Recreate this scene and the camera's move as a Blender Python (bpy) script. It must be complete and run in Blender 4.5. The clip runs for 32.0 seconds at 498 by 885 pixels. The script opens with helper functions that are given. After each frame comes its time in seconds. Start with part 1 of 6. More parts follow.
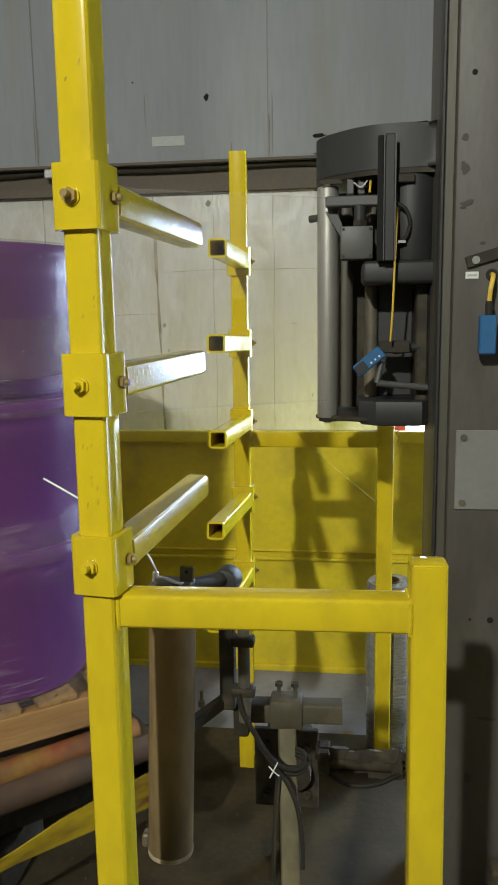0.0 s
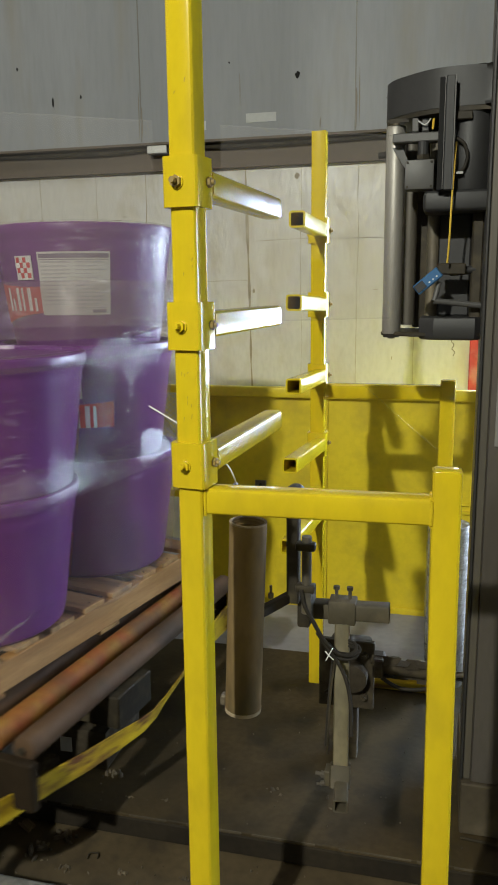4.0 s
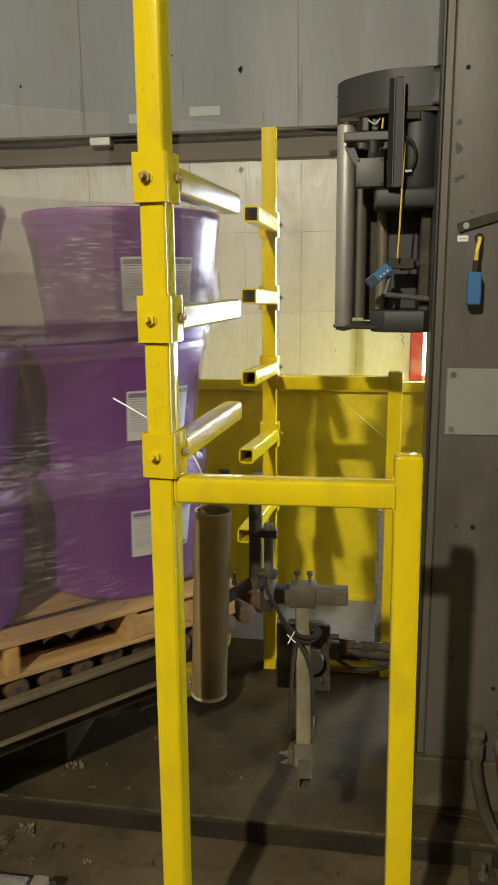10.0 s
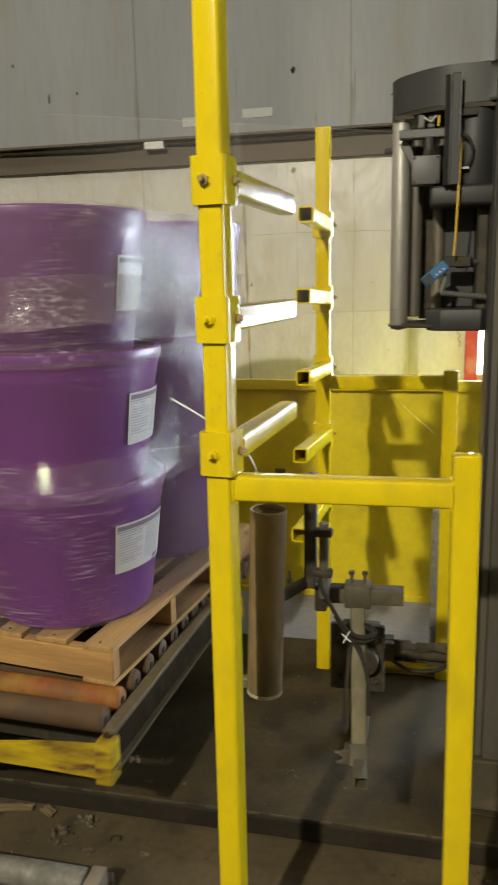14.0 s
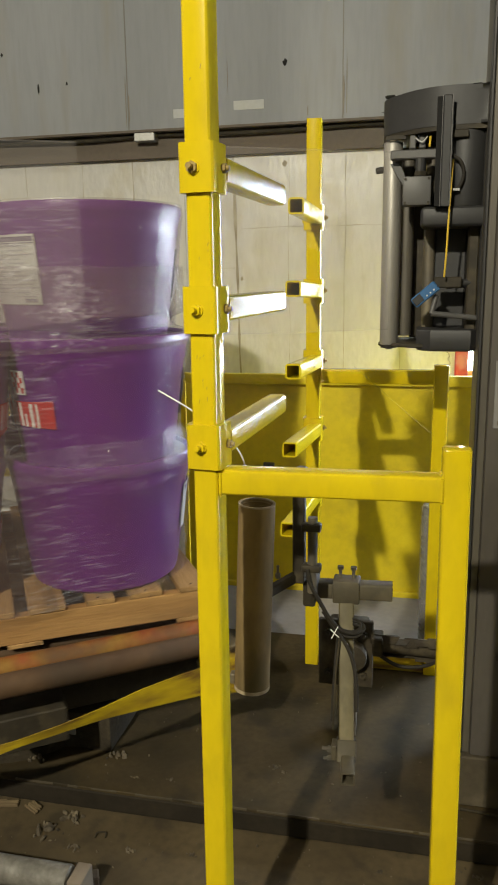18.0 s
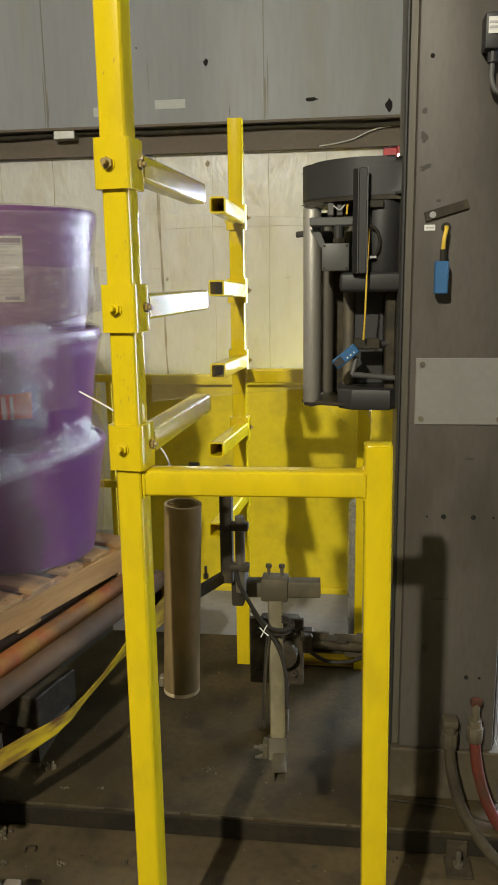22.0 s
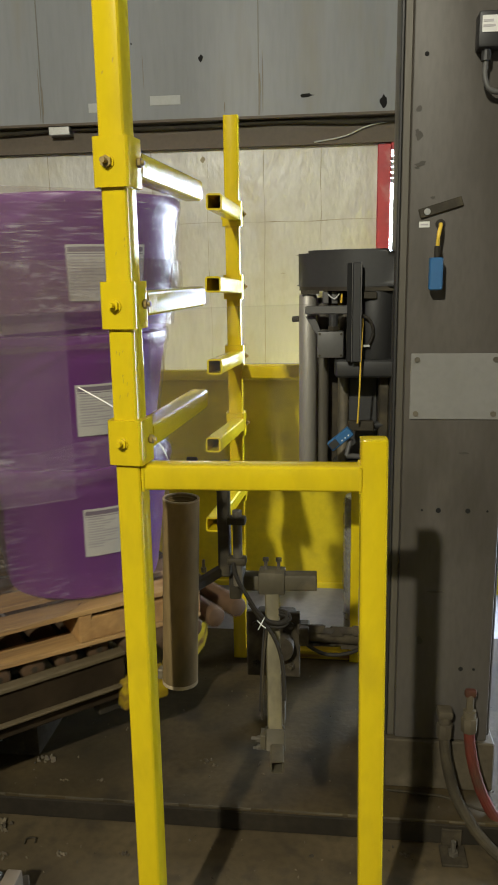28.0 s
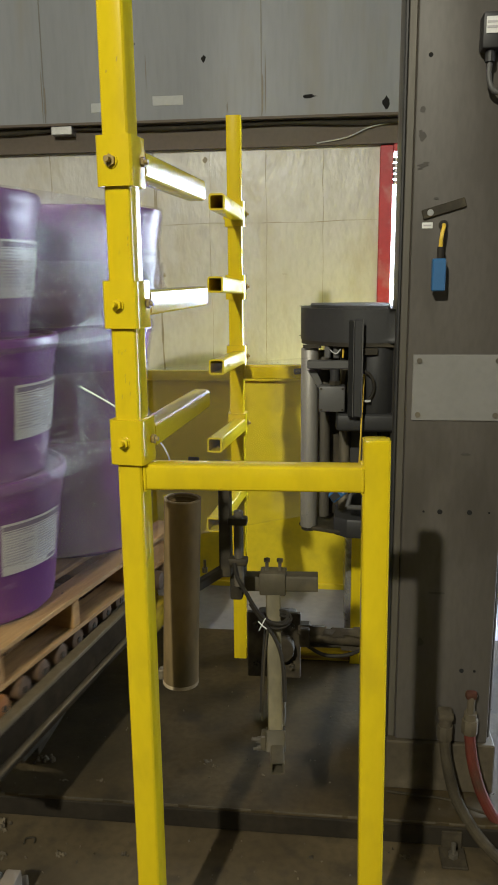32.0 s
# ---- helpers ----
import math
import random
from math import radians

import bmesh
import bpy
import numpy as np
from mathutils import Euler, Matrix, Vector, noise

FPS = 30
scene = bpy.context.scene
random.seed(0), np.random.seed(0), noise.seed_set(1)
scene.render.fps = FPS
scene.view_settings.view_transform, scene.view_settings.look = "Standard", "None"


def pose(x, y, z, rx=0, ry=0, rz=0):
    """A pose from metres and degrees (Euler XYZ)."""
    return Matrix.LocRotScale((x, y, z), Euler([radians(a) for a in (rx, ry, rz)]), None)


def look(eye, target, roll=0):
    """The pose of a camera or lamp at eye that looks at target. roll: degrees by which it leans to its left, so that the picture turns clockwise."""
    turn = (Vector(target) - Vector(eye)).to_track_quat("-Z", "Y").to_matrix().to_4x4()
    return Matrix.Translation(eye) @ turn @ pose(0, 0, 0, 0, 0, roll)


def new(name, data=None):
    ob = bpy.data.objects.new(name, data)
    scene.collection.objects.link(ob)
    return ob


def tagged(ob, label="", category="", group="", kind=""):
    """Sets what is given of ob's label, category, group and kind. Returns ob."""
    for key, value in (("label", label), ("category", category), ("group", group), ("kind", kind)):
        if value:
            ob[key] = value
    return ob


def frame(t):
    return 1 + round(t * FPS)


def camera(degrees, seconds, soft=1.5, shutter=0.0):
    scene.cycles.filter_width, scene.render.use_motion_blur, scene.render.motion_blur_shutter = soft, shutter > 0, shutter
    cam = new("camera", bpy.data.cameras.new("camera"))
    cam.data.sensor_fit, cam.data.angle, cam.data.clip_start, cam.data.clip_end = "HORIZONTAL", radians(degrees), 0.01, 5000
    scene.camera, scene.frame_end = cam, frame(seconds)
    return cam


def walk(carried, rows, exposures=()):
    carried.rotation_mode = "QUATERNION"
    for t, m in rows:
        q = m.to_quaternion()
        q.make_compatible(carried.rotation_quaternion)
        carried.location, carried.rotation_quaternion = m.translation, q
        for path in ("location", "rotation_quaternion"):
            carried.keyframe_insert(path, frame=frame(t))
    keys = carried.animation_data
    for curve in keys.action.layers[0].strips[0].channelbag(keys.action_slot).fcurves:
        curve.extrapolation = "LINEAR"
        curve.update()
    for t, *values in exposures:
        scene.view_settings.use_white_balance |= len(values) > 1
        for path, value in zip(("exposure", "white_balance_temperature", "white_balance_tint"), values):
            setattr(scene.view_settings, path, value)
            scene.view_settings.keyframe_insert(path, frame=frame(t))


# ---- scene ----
# Axes: x along the back wall, y towards it, z up; z = 0 is the top of the wrapper's steel base, the floor is 8 cm below.
cam = camera(36.01, 32.0, soft=1.8, shutter=0.4)
PATH = [
    (0.0, 0.373, -1.017, 1.534, 7.03, -9.25, 0.86),
    (0.5, 0.373, -1.017, 1.535, 7.03, -9.44, 1.11),
    (1.0, 0.373, -1.016, 1.533, 7.02, -9.43, 1.06),
    (1.5, 0.370, -1.020, 1.534, 6.97, -9.39, 0.98),
    (2.0, 0.371, -1.024, 1.528, 7.99, -9.42, 1.06),
    (2.5, 0.406, -1.062, 1.512, 17.08, -9.38, 2.39),
    (3.0, 0.366, -1.191, 1.505, 14.37, -10.10, 1.56),
    (3.5, 0.382, -1.285, 1.515, 12.83, -10.86, 0.94),
    (4.0, 0.470, -1.332, 1.511, 13.88, -11.33, 0.60),
    (4.5, 0.445, -1.364, 1.520, 12.36, -11.37, -0.04),
    (6.5, 0.405, -1.375, 1.516, 9.37, -11.41, 0.23),
    (7.0, 0.409, -1.378, 1.514, 9.45, -11.42, 0.31),
    (7.5, 0.413, -1.377, 1.512, 9.48, -11.47, 0.32),
    (8.0, 0.416, -1.380, 1.513, 9.38, -11.66, 0.27),
    (8.5, 0.419, -1.385, 1.514, 9.17, -11.82, 0.18),
    (9.0, 0.423, -1.389, 1.513, 9.13, -11.83, 0.34),
    (9.5, 0.422, -1.389, 1.513, 9.07, -11.85, 0.36),
    (10.0, 0.421, -1.387, 1.513, 9.14, -11.87, 0.43),
    (10.5, 0.424, -1.383, 1.514, 9.04, -11.90, 0.43),
    (11.0, 0.422, -1.378, 1.512, 8.94, -11.92, 0.43),
    (11.5, 0.420, -1.377, 1.511, 8.88, -11.99, 0.56),
    (12.0, 0.418, -1.376, 1.509, 8.89, -12.03, 0.44),
    (12.5, 0.416, -1.377, 1.513, 8.92, -12.05, 0.40),
    (13.0, 0.419, -1.388, 1.512, 8.94, -12.01, 0.35),
    (13.5, 0.420, -1.394, 1.513, 8.98, -11.85, 0.41),
    (14.0, 0.411, -1.401, 1.513, 12.82, -11.78, 1.19),
    (14.5, 0.403, -1.404, 1.512, 16.97, -11.70, 2.03),
    (16.5, 0.405, -1.393, 1.511, 14.17, -11.91, 0.93),
    (17.0, 0.405, -1.394, 1.508, 13.56, -12.00, 0.87),
    (17.5, 0.409, -1.386, 1.507, 12.97, -12.12, 0.93),
    (18.0, 0.411, -1.381, 1.503, 12.18, -12.12, 0.74),
    (18.5, 0.417, -1.378, 1.502, 10.37, -12.17, 0.72),
    (19.0, 0.418, -1.383, 1.502, 9.15, -12.18, 0.55),
    (19.5, 0.419, -1.386, 1.503, 8.65, -12.12, 0.47),
    (20.0, 0.419, -1.386, 1.505, 8.23, -12.05, 0.22),
    (20.5, 0.420, -1.385, 1.503, 7.75, -11.95, 0.30),
    (21.0, 0.422, -1.381, 1.501, 7.51, -11.98, 0.53),
    (21.5, 0.422, -1.375, 1.498, 7.18, -12.02, 0.71),
    (22.0, 0.424, -1.371, 1.496, 6.91, -12.07, 0.82),
    (22.5, 0.425, -1.372, 1.496, 6.61, -12.18, 0.84),
    (23.0, 0.425, -1.377, 1.497, 6.36, -12.37, 0.88),
    (23.5, 0.427, -1.378, 1.497, 6.32, -12.43, 0.96),
    (24.0, 0.428, -1.381, 1.498, 6.11, -12.49, 1.02),
    (24.5, 0.429, -1.380, 1.498, 5.96, -12.53, 0.83),
    (26.5, 0.419, -1.386, 1.497, 6.10, -12.69, 0.83),
    (27.0, 0.419, -1.388, 1.499, 6.21, -12.69, 0.77),
    (27.5, 0.421, -1.391, 1.499, 6.36, -12.58, 0.82),
    (28.0, 0.421, -1.392, 1.499, 6.50, -12.41, 0.88),
    (28.5, 0.418, -1.390, 1.496, 6.65, -12.39, 0.87),
    (29.0, 0.418, -1.386, 1.496, 6.67, -12.40, 0.70),
    (29.5, 0.419, -1.382, 1.496, 6.70, -12.42, 0.70),
    (30.0, 0.420, -1.386, 1.496, 6.69, -12.46, 0.68),
    (30.5, 0.421, -1.390, 1.498, 6.68, -12.50, 0.69),
    (31.0, 0.422, -1.394, 1.498, 6.65, -12.41, 0.70),
    (31.5, 0.418, -1.393, 1.498, 6.63, -12.39, 0.62),
    (32.0, 0.417, -1.390, 1.497, 6.58, -12.34, 0.61),
]
EXPOSURES = [(0.0, 0.0, 5530, 8), (3.0, 0.06, 5600, 8), (4.5, 0.12, 5800, 8.5), (7.0, 0.20, 6350, 9.5), (12.5, 0.19, 6330, 9.5), (14.2, 0.27, 6300, 9.5), (18.0, 0.29, 6270, 9.5), (20.0, 0.24, 6250, 9.5), (22.0, 0.27, 6200, 9.5), (24.0, 0.18, 6150, 9.5), (28.0, 0.11, 6030, 8.5), (32.0, 0.06, 5980, 8.5)]
walk(cam, [(t, pose(x, y, z, 90 + pitch, roll, yaw)) for t, x, y, z, yaw, pitch, roll in PATH], EXPOSURES)

FLOOR = -0.08
AXIS = (-0.935, 0.855)      # turntable's axis
TURN = 4.48                 # seconds a turn, clockwise from above
HEADING = 132.1             # the bed's heading at the start
WALL = 3.20

# ---- light ----
world = bpy.data.worlds.new("world")
scene.world = world
world.use_nodes = True
world.node_tree.nodes["Background"].inputs[0].default_value = (0.9, 0.95, 1.0, 1)
world.node_tree.nodes["Background"].inputs[1].default_value = 0.05


def area_lamp(name, where, target, watts, size, color=(1, 0.95, 0.85), size_y=None, spread=180):
    data = bpy.data.lights.new(name, "AREA")
    data.energy, data.size, data.color = watts, size, color
    data.shape = "DISK"
    if size_y:
        data.shape, data.size_y = "RECTANGLE", size_y
    data.spread = radians(spread)
    ob = new(name, data)
    ob.matrix_world = look(where, target)
    return ob


KEY = (-0.92, -4.62, 4.24)
area_lamp("key_light", KEY, (-0.2, 1.0, 0.8), 310, 0.17, (1, 0.91, 0.69))
# four added fill lamps for the general brightness, no known fittings
for where in ((4.6, -3.6, 4.9), (-5.2, -3.4, 4.9), (-5.0, 0.8, 4.9), (4.4, 0.2, 4.9)):
    area_lamp("fill_light", where, (where[0] * 0.8, where[1] + 0.3, 0), 22 if where[0] > 0 else 52, 0.4, (1, 0.88, 0.64))
# daylight lamp as wide as the enlarged doorway
area_lamp("door_daylight", (3.35, WALL + 0.1, 1.1), (1.2, 1.2, 0.2), 140, 5.2, (0.78, 0.89, 1.0), 2.1, 110)

# ---- materials ----


def material(name, base, rough=0.5, metal=0.0, other=None, scale=6.0, amount=0.5, fine=60.0, grain=0.15, bump=0.1, stretch=(1, 1, 1), coat=0.0, stain=None, stain_scale=2.0, stain_amount=0.5, gloss=0.5, relief=None):
    """A painted, metal or wooden surface: base colour mixed with another by large noise, fine grain, stains and relief."""
    m = bpy.data.materials.new(name)
    m.use_nodes = True
    t = m.node_tree
    n, l = t.nodes, t.links
    b = n["Principled BSDF"]
    co = n.new("ShaderNodeTexCoord")
    mp = n.new("ShaderNodeMapping")
    mp.inputs["Scale"].default_value = stretch
    l.new(co.outputs["Object"], mp.inputs["Vector"])

    def noise_at(sc, detail=4.0):
        x = n.new("ShaderNodeTexNoise")
        x.inputs["Scale"].default_value, x.inputs["Detail"].default_value = sc, detail
        l.new(mp.outputs[0], x.inputs["Vector"])
        return x

    def ramp(src, a, c):
        r = n.new("ShaderNodeMapRange")
        r.inputs["From Min"].default_value, r.inputs["From Max"].default_value = a, c
        l.new(src, r.inputs["Value"])
        return r.outputs[0]

    def mix(fac, a, c, mode="MIX"):
        x = n.new("ShaderNodeMix")
        x.data_type, x.blend_type = "RGBA", mode
        l.new(fac, x.inputs[0])
        for sock, v in ((x.inputs[6], a), (x.inputs[7], c)):
            if isinstance(v, tuple):
                sock.default_value = (*v, 1)
            else:
                l.new(v, sock)
        return x.outputs[2]

    def scaled(src, k):
        x = n.new("ShaderNodeMath")
        x.operation = "MULTIPLY"
        x.inputs[1].default_value = k
        l.new(src, x.inputs[0])
        return x.outputs[0]

    big = noise_at(scale)
    small = noise_at(fine, 6.0)
    other = other or tuple(c * 0.7 for c in base)
    col = mix(scaled(ramp(big.outputs[0], 0.35, 0.68), amount), base, other)
    col = mix(scaled(ramp(small.outputs[0], 0.4, 0.7), grain), col, tuple(c * 0.45 for c in base))
    if stain:
        st = noise_at(stain_scale, 8.0)
        col = mix(scaled(ramp(st.outputs[0], 0.52, 0.68), stain_amount), col, stain)
    l.new(col, b.inputs["Base Color"])
    rr = n.new("ShaderNodeMapRange")
    rr.inputs["To Min"].default_value, rr.inputs["To Max"].default_value = max(rough - 0.08, 0.03), min(rough + 0.14, 1)
    l.new(big.outputs[0], rr.inputs["Value"])
    l.new(rr.outputs[0], b.inputs["Roughness"])
    b.inputs["Metallic"].default_value = metal
    b.inputs["Specular IOR Level"].default_value = gloss
    b.inputs["Coat Weight"].default_value = coat
    if bump:
        bp = n.new("ShaderNodeBump")
        bp.inputs["Strength"].default_value, bp.inputs["Distance"].default_value = bump, 0.004
        l.new(small.outputs[0], bp.inputs["Height"])
        l.new(bp.outputs[0], b.inputs["Normal"])
        if relief:
            dents, wide = noise_at(relief[0], 3.0), n.new("ShaderNodeBump")
            wide.inputs["Strength"].default_value, wide.inputs["Distance"].default_value = relief[1], relief[2]
            l.new(dents.outputs[0], wide.inputs["Height"])
            l.new(wide.outputs[0], bp.inputs["Normal"])
    return m


def plain(name, base, rough=0.5, metal=0.0):
    return material(name, base, rough, metal, amount=0.25, grain=0.12, bump=0.04)


def film_material(name, haze, streaks, gloss=0.12, reach=0.3, free=0.0, tint=(0.22, 0.18, 0.185), sheen_low=0.012, wrinkle=0.3, sheen_high=0.15):
    """Clear stretch film: lets light through, with a glossy skin and pulled streaks."""
    m = bpy.data.materials.new(name)
    m.use_nodes = True
    n, l = m.node_tree.nodes, m.node_tree.links
    out = n["Material Output"]
    b = n["Principled BSDF"]
    b.inputs["Base Color"].default_value = (*tint, 1)
    b.inputs["Specular IOR Level"].default_value = 0.06
    b.inputs["Roughness"].default_value = gloss
    tr = n.new("ShaderNodeBsdfTransparent")
    mx = n.new("ShaderNodeMixShader")
    co, mp, nz = n.new("ShaderNodeTexCoord"), n.new("ShaderNodeMapping"), n.new("ShaderNodeTexNoise")
    mp.inputs["Scale"].default_value = streaks
    nz.inputs["Scale"].default_value, nz.inputs["Detail"].default_value = 1.0, 5.0
    l.new(co.outputs["Object"], mp.inputs[0])
    l.new(mp.outputs[0], nz.inputs["Vector"])
    big = n.new("ShaderNodeTexNoise")
    big.inputs["Scale"].default_value, big.inputs["Detail"].default_value = 4.0, 2.0
    l.new(co.outputs["Object"], big.inputs["Vector"])
    patchy, lines = n.new("ShaderNodeMapRange"), n.new("ShaderNodeMapRange")
    for node, lo, hi, src in ((patchy, 0.46, 0.68, big), (lines, 0.50, 0.72, nz)):
        node.inputs["From Min"].default_value, node.inputs["From Max"].default_value = lo, hi
        l.new(src.outputs[0], node.inputs[0])
    mul = n.new("ShaderNodeMath")
    mul.operation = "MULTIPLY"
    l.new(patchy.outputs[0], mul.inputs[0])
    l.new(lines.outputs[0], mul.inputs[1])
    pale = n.new("ShaderNodeMix")
    pale.data_type = "RGBA"
    pale.inputs[6].default_value, pale.inputs[7].default_value = (*tint, 1), (0.85, 0.84, 0.86, 1)
    l.new(mul.outputs[0], pale.inputs[0])
    l.new(pale.outputs[2], b.inputs["Base Color"])
    mr = n.new("ShaderNodeMapRange")
    mr.inputs["To Min"].default_value, mr.inputs["To Max"].default_value = haze, haze + reach
    l.new(mul.outputs[0], mr.inputs[0])
    # free_span thickens the brown-grey veil painted into the film's colour
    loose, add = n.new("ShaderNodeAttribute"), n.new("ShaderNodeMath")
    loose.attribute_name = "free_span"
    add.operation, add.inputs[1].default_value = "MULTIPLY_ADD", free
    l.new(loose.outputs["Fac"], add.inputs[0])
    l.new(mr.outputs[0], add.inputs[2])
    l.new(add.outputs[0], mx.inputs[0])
    l.new(tr.outputs[0], mx.inputs[1])
    l.new(b.outputs[0], mx.inputs[2])
    bp = n.new("ShaderNodeBump")
    bp.inputs["Strength"].default_value, bp.inputs["Distance"].default_value = wrinkle, 0.004
    l.new(nz.outputs[0], bp.inputs["Height"])
    l.new(bp.outputs[0], b.inputs["Normal"])
    skin, sheen, power, level = n.new("ShaderNodeBsdfGlossy"), n.new("ShaderNodeMixShader"), n.new("ShaderNodeMath"), n.new("ShaderNodeMapRange")
    skin.inputs["Roughness"].default_value = gloss
    l.new(bp.outputs[0], skin.inputs["Normal"])
    graze = n.new("ShaderNodeLayerWeight")
    power.operation, power.inputs[1].default_value = "POWER", 6.0
    l.new(graze.outputs["Facing"], power.inputs[0])
    level.inputs["To Min"].default_value, level.inputs["To Max"].default_value = sheen_low, sheen_high
    l.new(power.outputs[0], level.inputs[0])
    l.new(level.outputs[0], sheen.inputs[0])
    l.new(mx.outputs[0], sheen.inputs[1])
    l.new(skin.outputs[0], sheen.inputs[2])
    l.new(sheen.outputs[0], out.inputs[0])
    return m


def glow(name, color, strength):
    m = bpy.data.materials.new(name)
    m.use_nodes = True
    b = m.node_tree.nodes["Principled BSDF"]
    b.inputs["Base Color"].default_value = (*color, 1)
    b.inputs["Emission Color"].default_value = (*color, 1)
    b.inputs["Emission Strength"].default_value = strength
    return m


YELLOW = material("yellow_gloss_paint", (0.69, 0.525, 0.004), 0.11, 0, (0.60, 0.44, 0.004), 5, 0.6, 70, 0.08, 0.045, stretch=(1, 1, 0.4), stain=(0.40, 0.29, 0.015), stain_scale=12, stain_amount=0.32)
YELLOW_ARM = material("yellow_arm_paint", (0.66, 0.51, 0.004), 0.15, 0, (0.58, 0.44, 0.004), 6, 0.5, 130, 0.10, 0.22, gloss=0.7)
NICK = plain("bruised_yellow_paint", (0.47, 0.34, 0.010), 0.4)
YELLOW_OLD = material("worn_yellow_paint", (0.74, 0.59, 0.008), 0.40, 0, (0.66, 0.51, 0.008), 3, 0.6, 40, 0.15, 0.15, stain=(0.30, 0.22, 0.03), stain_scale=6, stain_amount=0.3)
YELLOW_LEMON = material("lemon_yellow_paint", (0.64, 0.52, 0.010), 0.45, 0, (0.58, 0.46, 0.010), 4, 0.5, 40, 0.15, 0.15, stain=(0.28, 0.22, 0.05), stain_scale=14, stain_amount=0.2)
YELLOW_CHIP = material("chipped_yellow_paint", (0.50, 0.365, 0.010), 0.7, 0, (0.23, 0.15, 0.018), 11, 1.0, 45, 0.3, 0.3, stain=(0.105, 0.048, 0.022), stain_scale=12, stain_amount=1.0, gloss=0.12, stretch=(0.6, 0.6, 2.6))
STEEL = material("galvanised_steel", (0.50, 0.50, 0.48), 0.32, 0.9, (0.36, 0.36, 0.34), 14, 0.6, 80, 0.2, 0.1)
ROLLER_GREY = material("dull_rubber_roller", (0.105, 0.094, 0.075), 0.5, 0.2, (0.07, 0.062, 0.048), 8, 0.7, 70, 0.2, 0.05, stretch=(6, 6, 0.6))
BRUSHED = material("brushed_roller_steel", (0.33, 0.315, 0.285), 0.48, 0.5, (0.33, 0.31, 0.27), 8, 0.5, 70, 0.2, 0.05, stretch=(6, 6, 0.6))
CASE = material("olive_greasy_steel", (0.098, 0.077, 0.043), 0.6, 0.0, (0.070, 0.058, 0.034), 5, 0.9, 40, 0.35, 0.2, stain=(0.035, 0.029, 0.019), stain_scale=8, stain_amount=0.6, gloss=0.3)
CHANNEL = material("brown_channel_steel", (0.034, 0.024, 0.014), 0.85, 0.0, (0.022, 0.016, 0.010), 6, 0.9, 40, 0.35, 0.2, stain=(0.062, 0.045, 0.026), stain_scale=7, stain_amount=0.5, gloss=0.05)
DULL = material("dull_greasy_steel", (0.13, 0.115, 0.09), 0.55, 0.35, (0.075, 0.066, 0.05), 7, 0.8, 50, 0.3, 0.2, stain=(0.30, 0.25, 0.16), stain_scale=5, stain_amount=0.4)
GRIME = material("oily_grime", (0.038, 0.031, 0.021), 0.8, 0.0, (0.062, 0.050, 0.032), 12, 0.8, 60, 0.4, 0.4, stain=(0.11, 0.09, 0.055), stain_scale=14, stain_amount=0.6, gloss=0.2)
MAST = material("grey_mast_paint", (0.098, 0.088, 0.078), 0.50, 0.0, (0.068, 0.060, 0.051), 2.5, 0.8, 60, 0.2, 0.06, stretch=(1.6, 1.6, 0.45), stain=(0.042, 0.036, 0.028), stain_scale=4, stain_amount=0.6, gloss=0.35)
MAST_RAIL = material("worn_mast_rail", (0.120, 0.108, 0.086), 0.45, 0.2, (0.07, 0.062, 0.05), 5, 0.8, 60, 0.2, 0.1, stretch=(3, 3, 0.25))
MAST_FOOT = material("grimy_mast_foot", (0.092, 0.075, 0.048), 0.75, 0.0, (0.055, 0.046, 0.032), 5, 0.9, 50, 0.35, 0.3, stain=(0.15, 0.125, 0.085), stain_scale=8, stain_amount=0.5, gloss=0.25)
MAST_DARK = material("dark_mast_rail", (0.035, 0.034, 0.033), 0.45, 0.2, None, 5, 0.5, 60, 0.2, 0.1, stretch=(3, 3, 0.5))
BLACK = material("black_plastic", (0.021, 0.021, 0.022), 0.52, 0, (0.032, 0.031, 0.031), 5, 0.5, 70, 0.2, 0.08)
BLACK_STEEL = material("black_painted_steel", (0.026, 0.022, 0.015), 0.58, 0.0, (0.052, 0.043, 0.028), 9, 0.7, 60, 0.25, 0.2, stain=(0.085, 0.068, 0.040), stain_scale=16, stain_amount=0.5, gloss=0.28)
GREY_BOX = plain("grey_enclosure", (0.088, 0.086, 0.084), 0.5)
BLUE = plain("blue_sensor_plastic", (0.030, 0.12, 0.29), 0.42)
LABEL_PAPER = material("film_covered_label", (0.60, 0.59, 0.56), 0.5, 0, (0.52, 0.51, 0.48), 8, 0.6, 60, 0.1, 0.05)
WHITE_PAPER = plain("white_label_paper", (0.72, 0.72, 0.70), 0.6)
INK = plain("printed_ink", (0.44, 0.42, 0.44), 0.6)
HEAD_INK = plain("dark_violet_print", (0.20, 0.16, 0.22), 0.6)
HOLE = plain("hole_black", (0.006, 0.006, 0.006), 0.9)
TAPE = plain("grey_masking_tape", (0.46, 0.47, 0.47), 0.7)
RED_INK = plain("red_print", (0.52, 0.03, 0.03), 0.5)
WHITE_INK = plain("white_print", (0.75, 0.73, 0.70), 0.5)
PURPLE = material("purple_tub_plastic", (0.150, 0.024, 0.225), 0.32, 0, (0.120, 0.020, 0.186), 4, 0.5, 30, 0.1, 0.05, coat=0.15)
WOOD = material("pallet_wood", (0.44, 0.265, 0.098), 0.8, 0, (0.27, 0.150, 0.052), 3, 0.8, 22, 0.35, 0.35, stretch=(0.6, 6, 6), stain=(0.12, 0.08, 0.045), stain_scale=3, stain_amount=0.5)
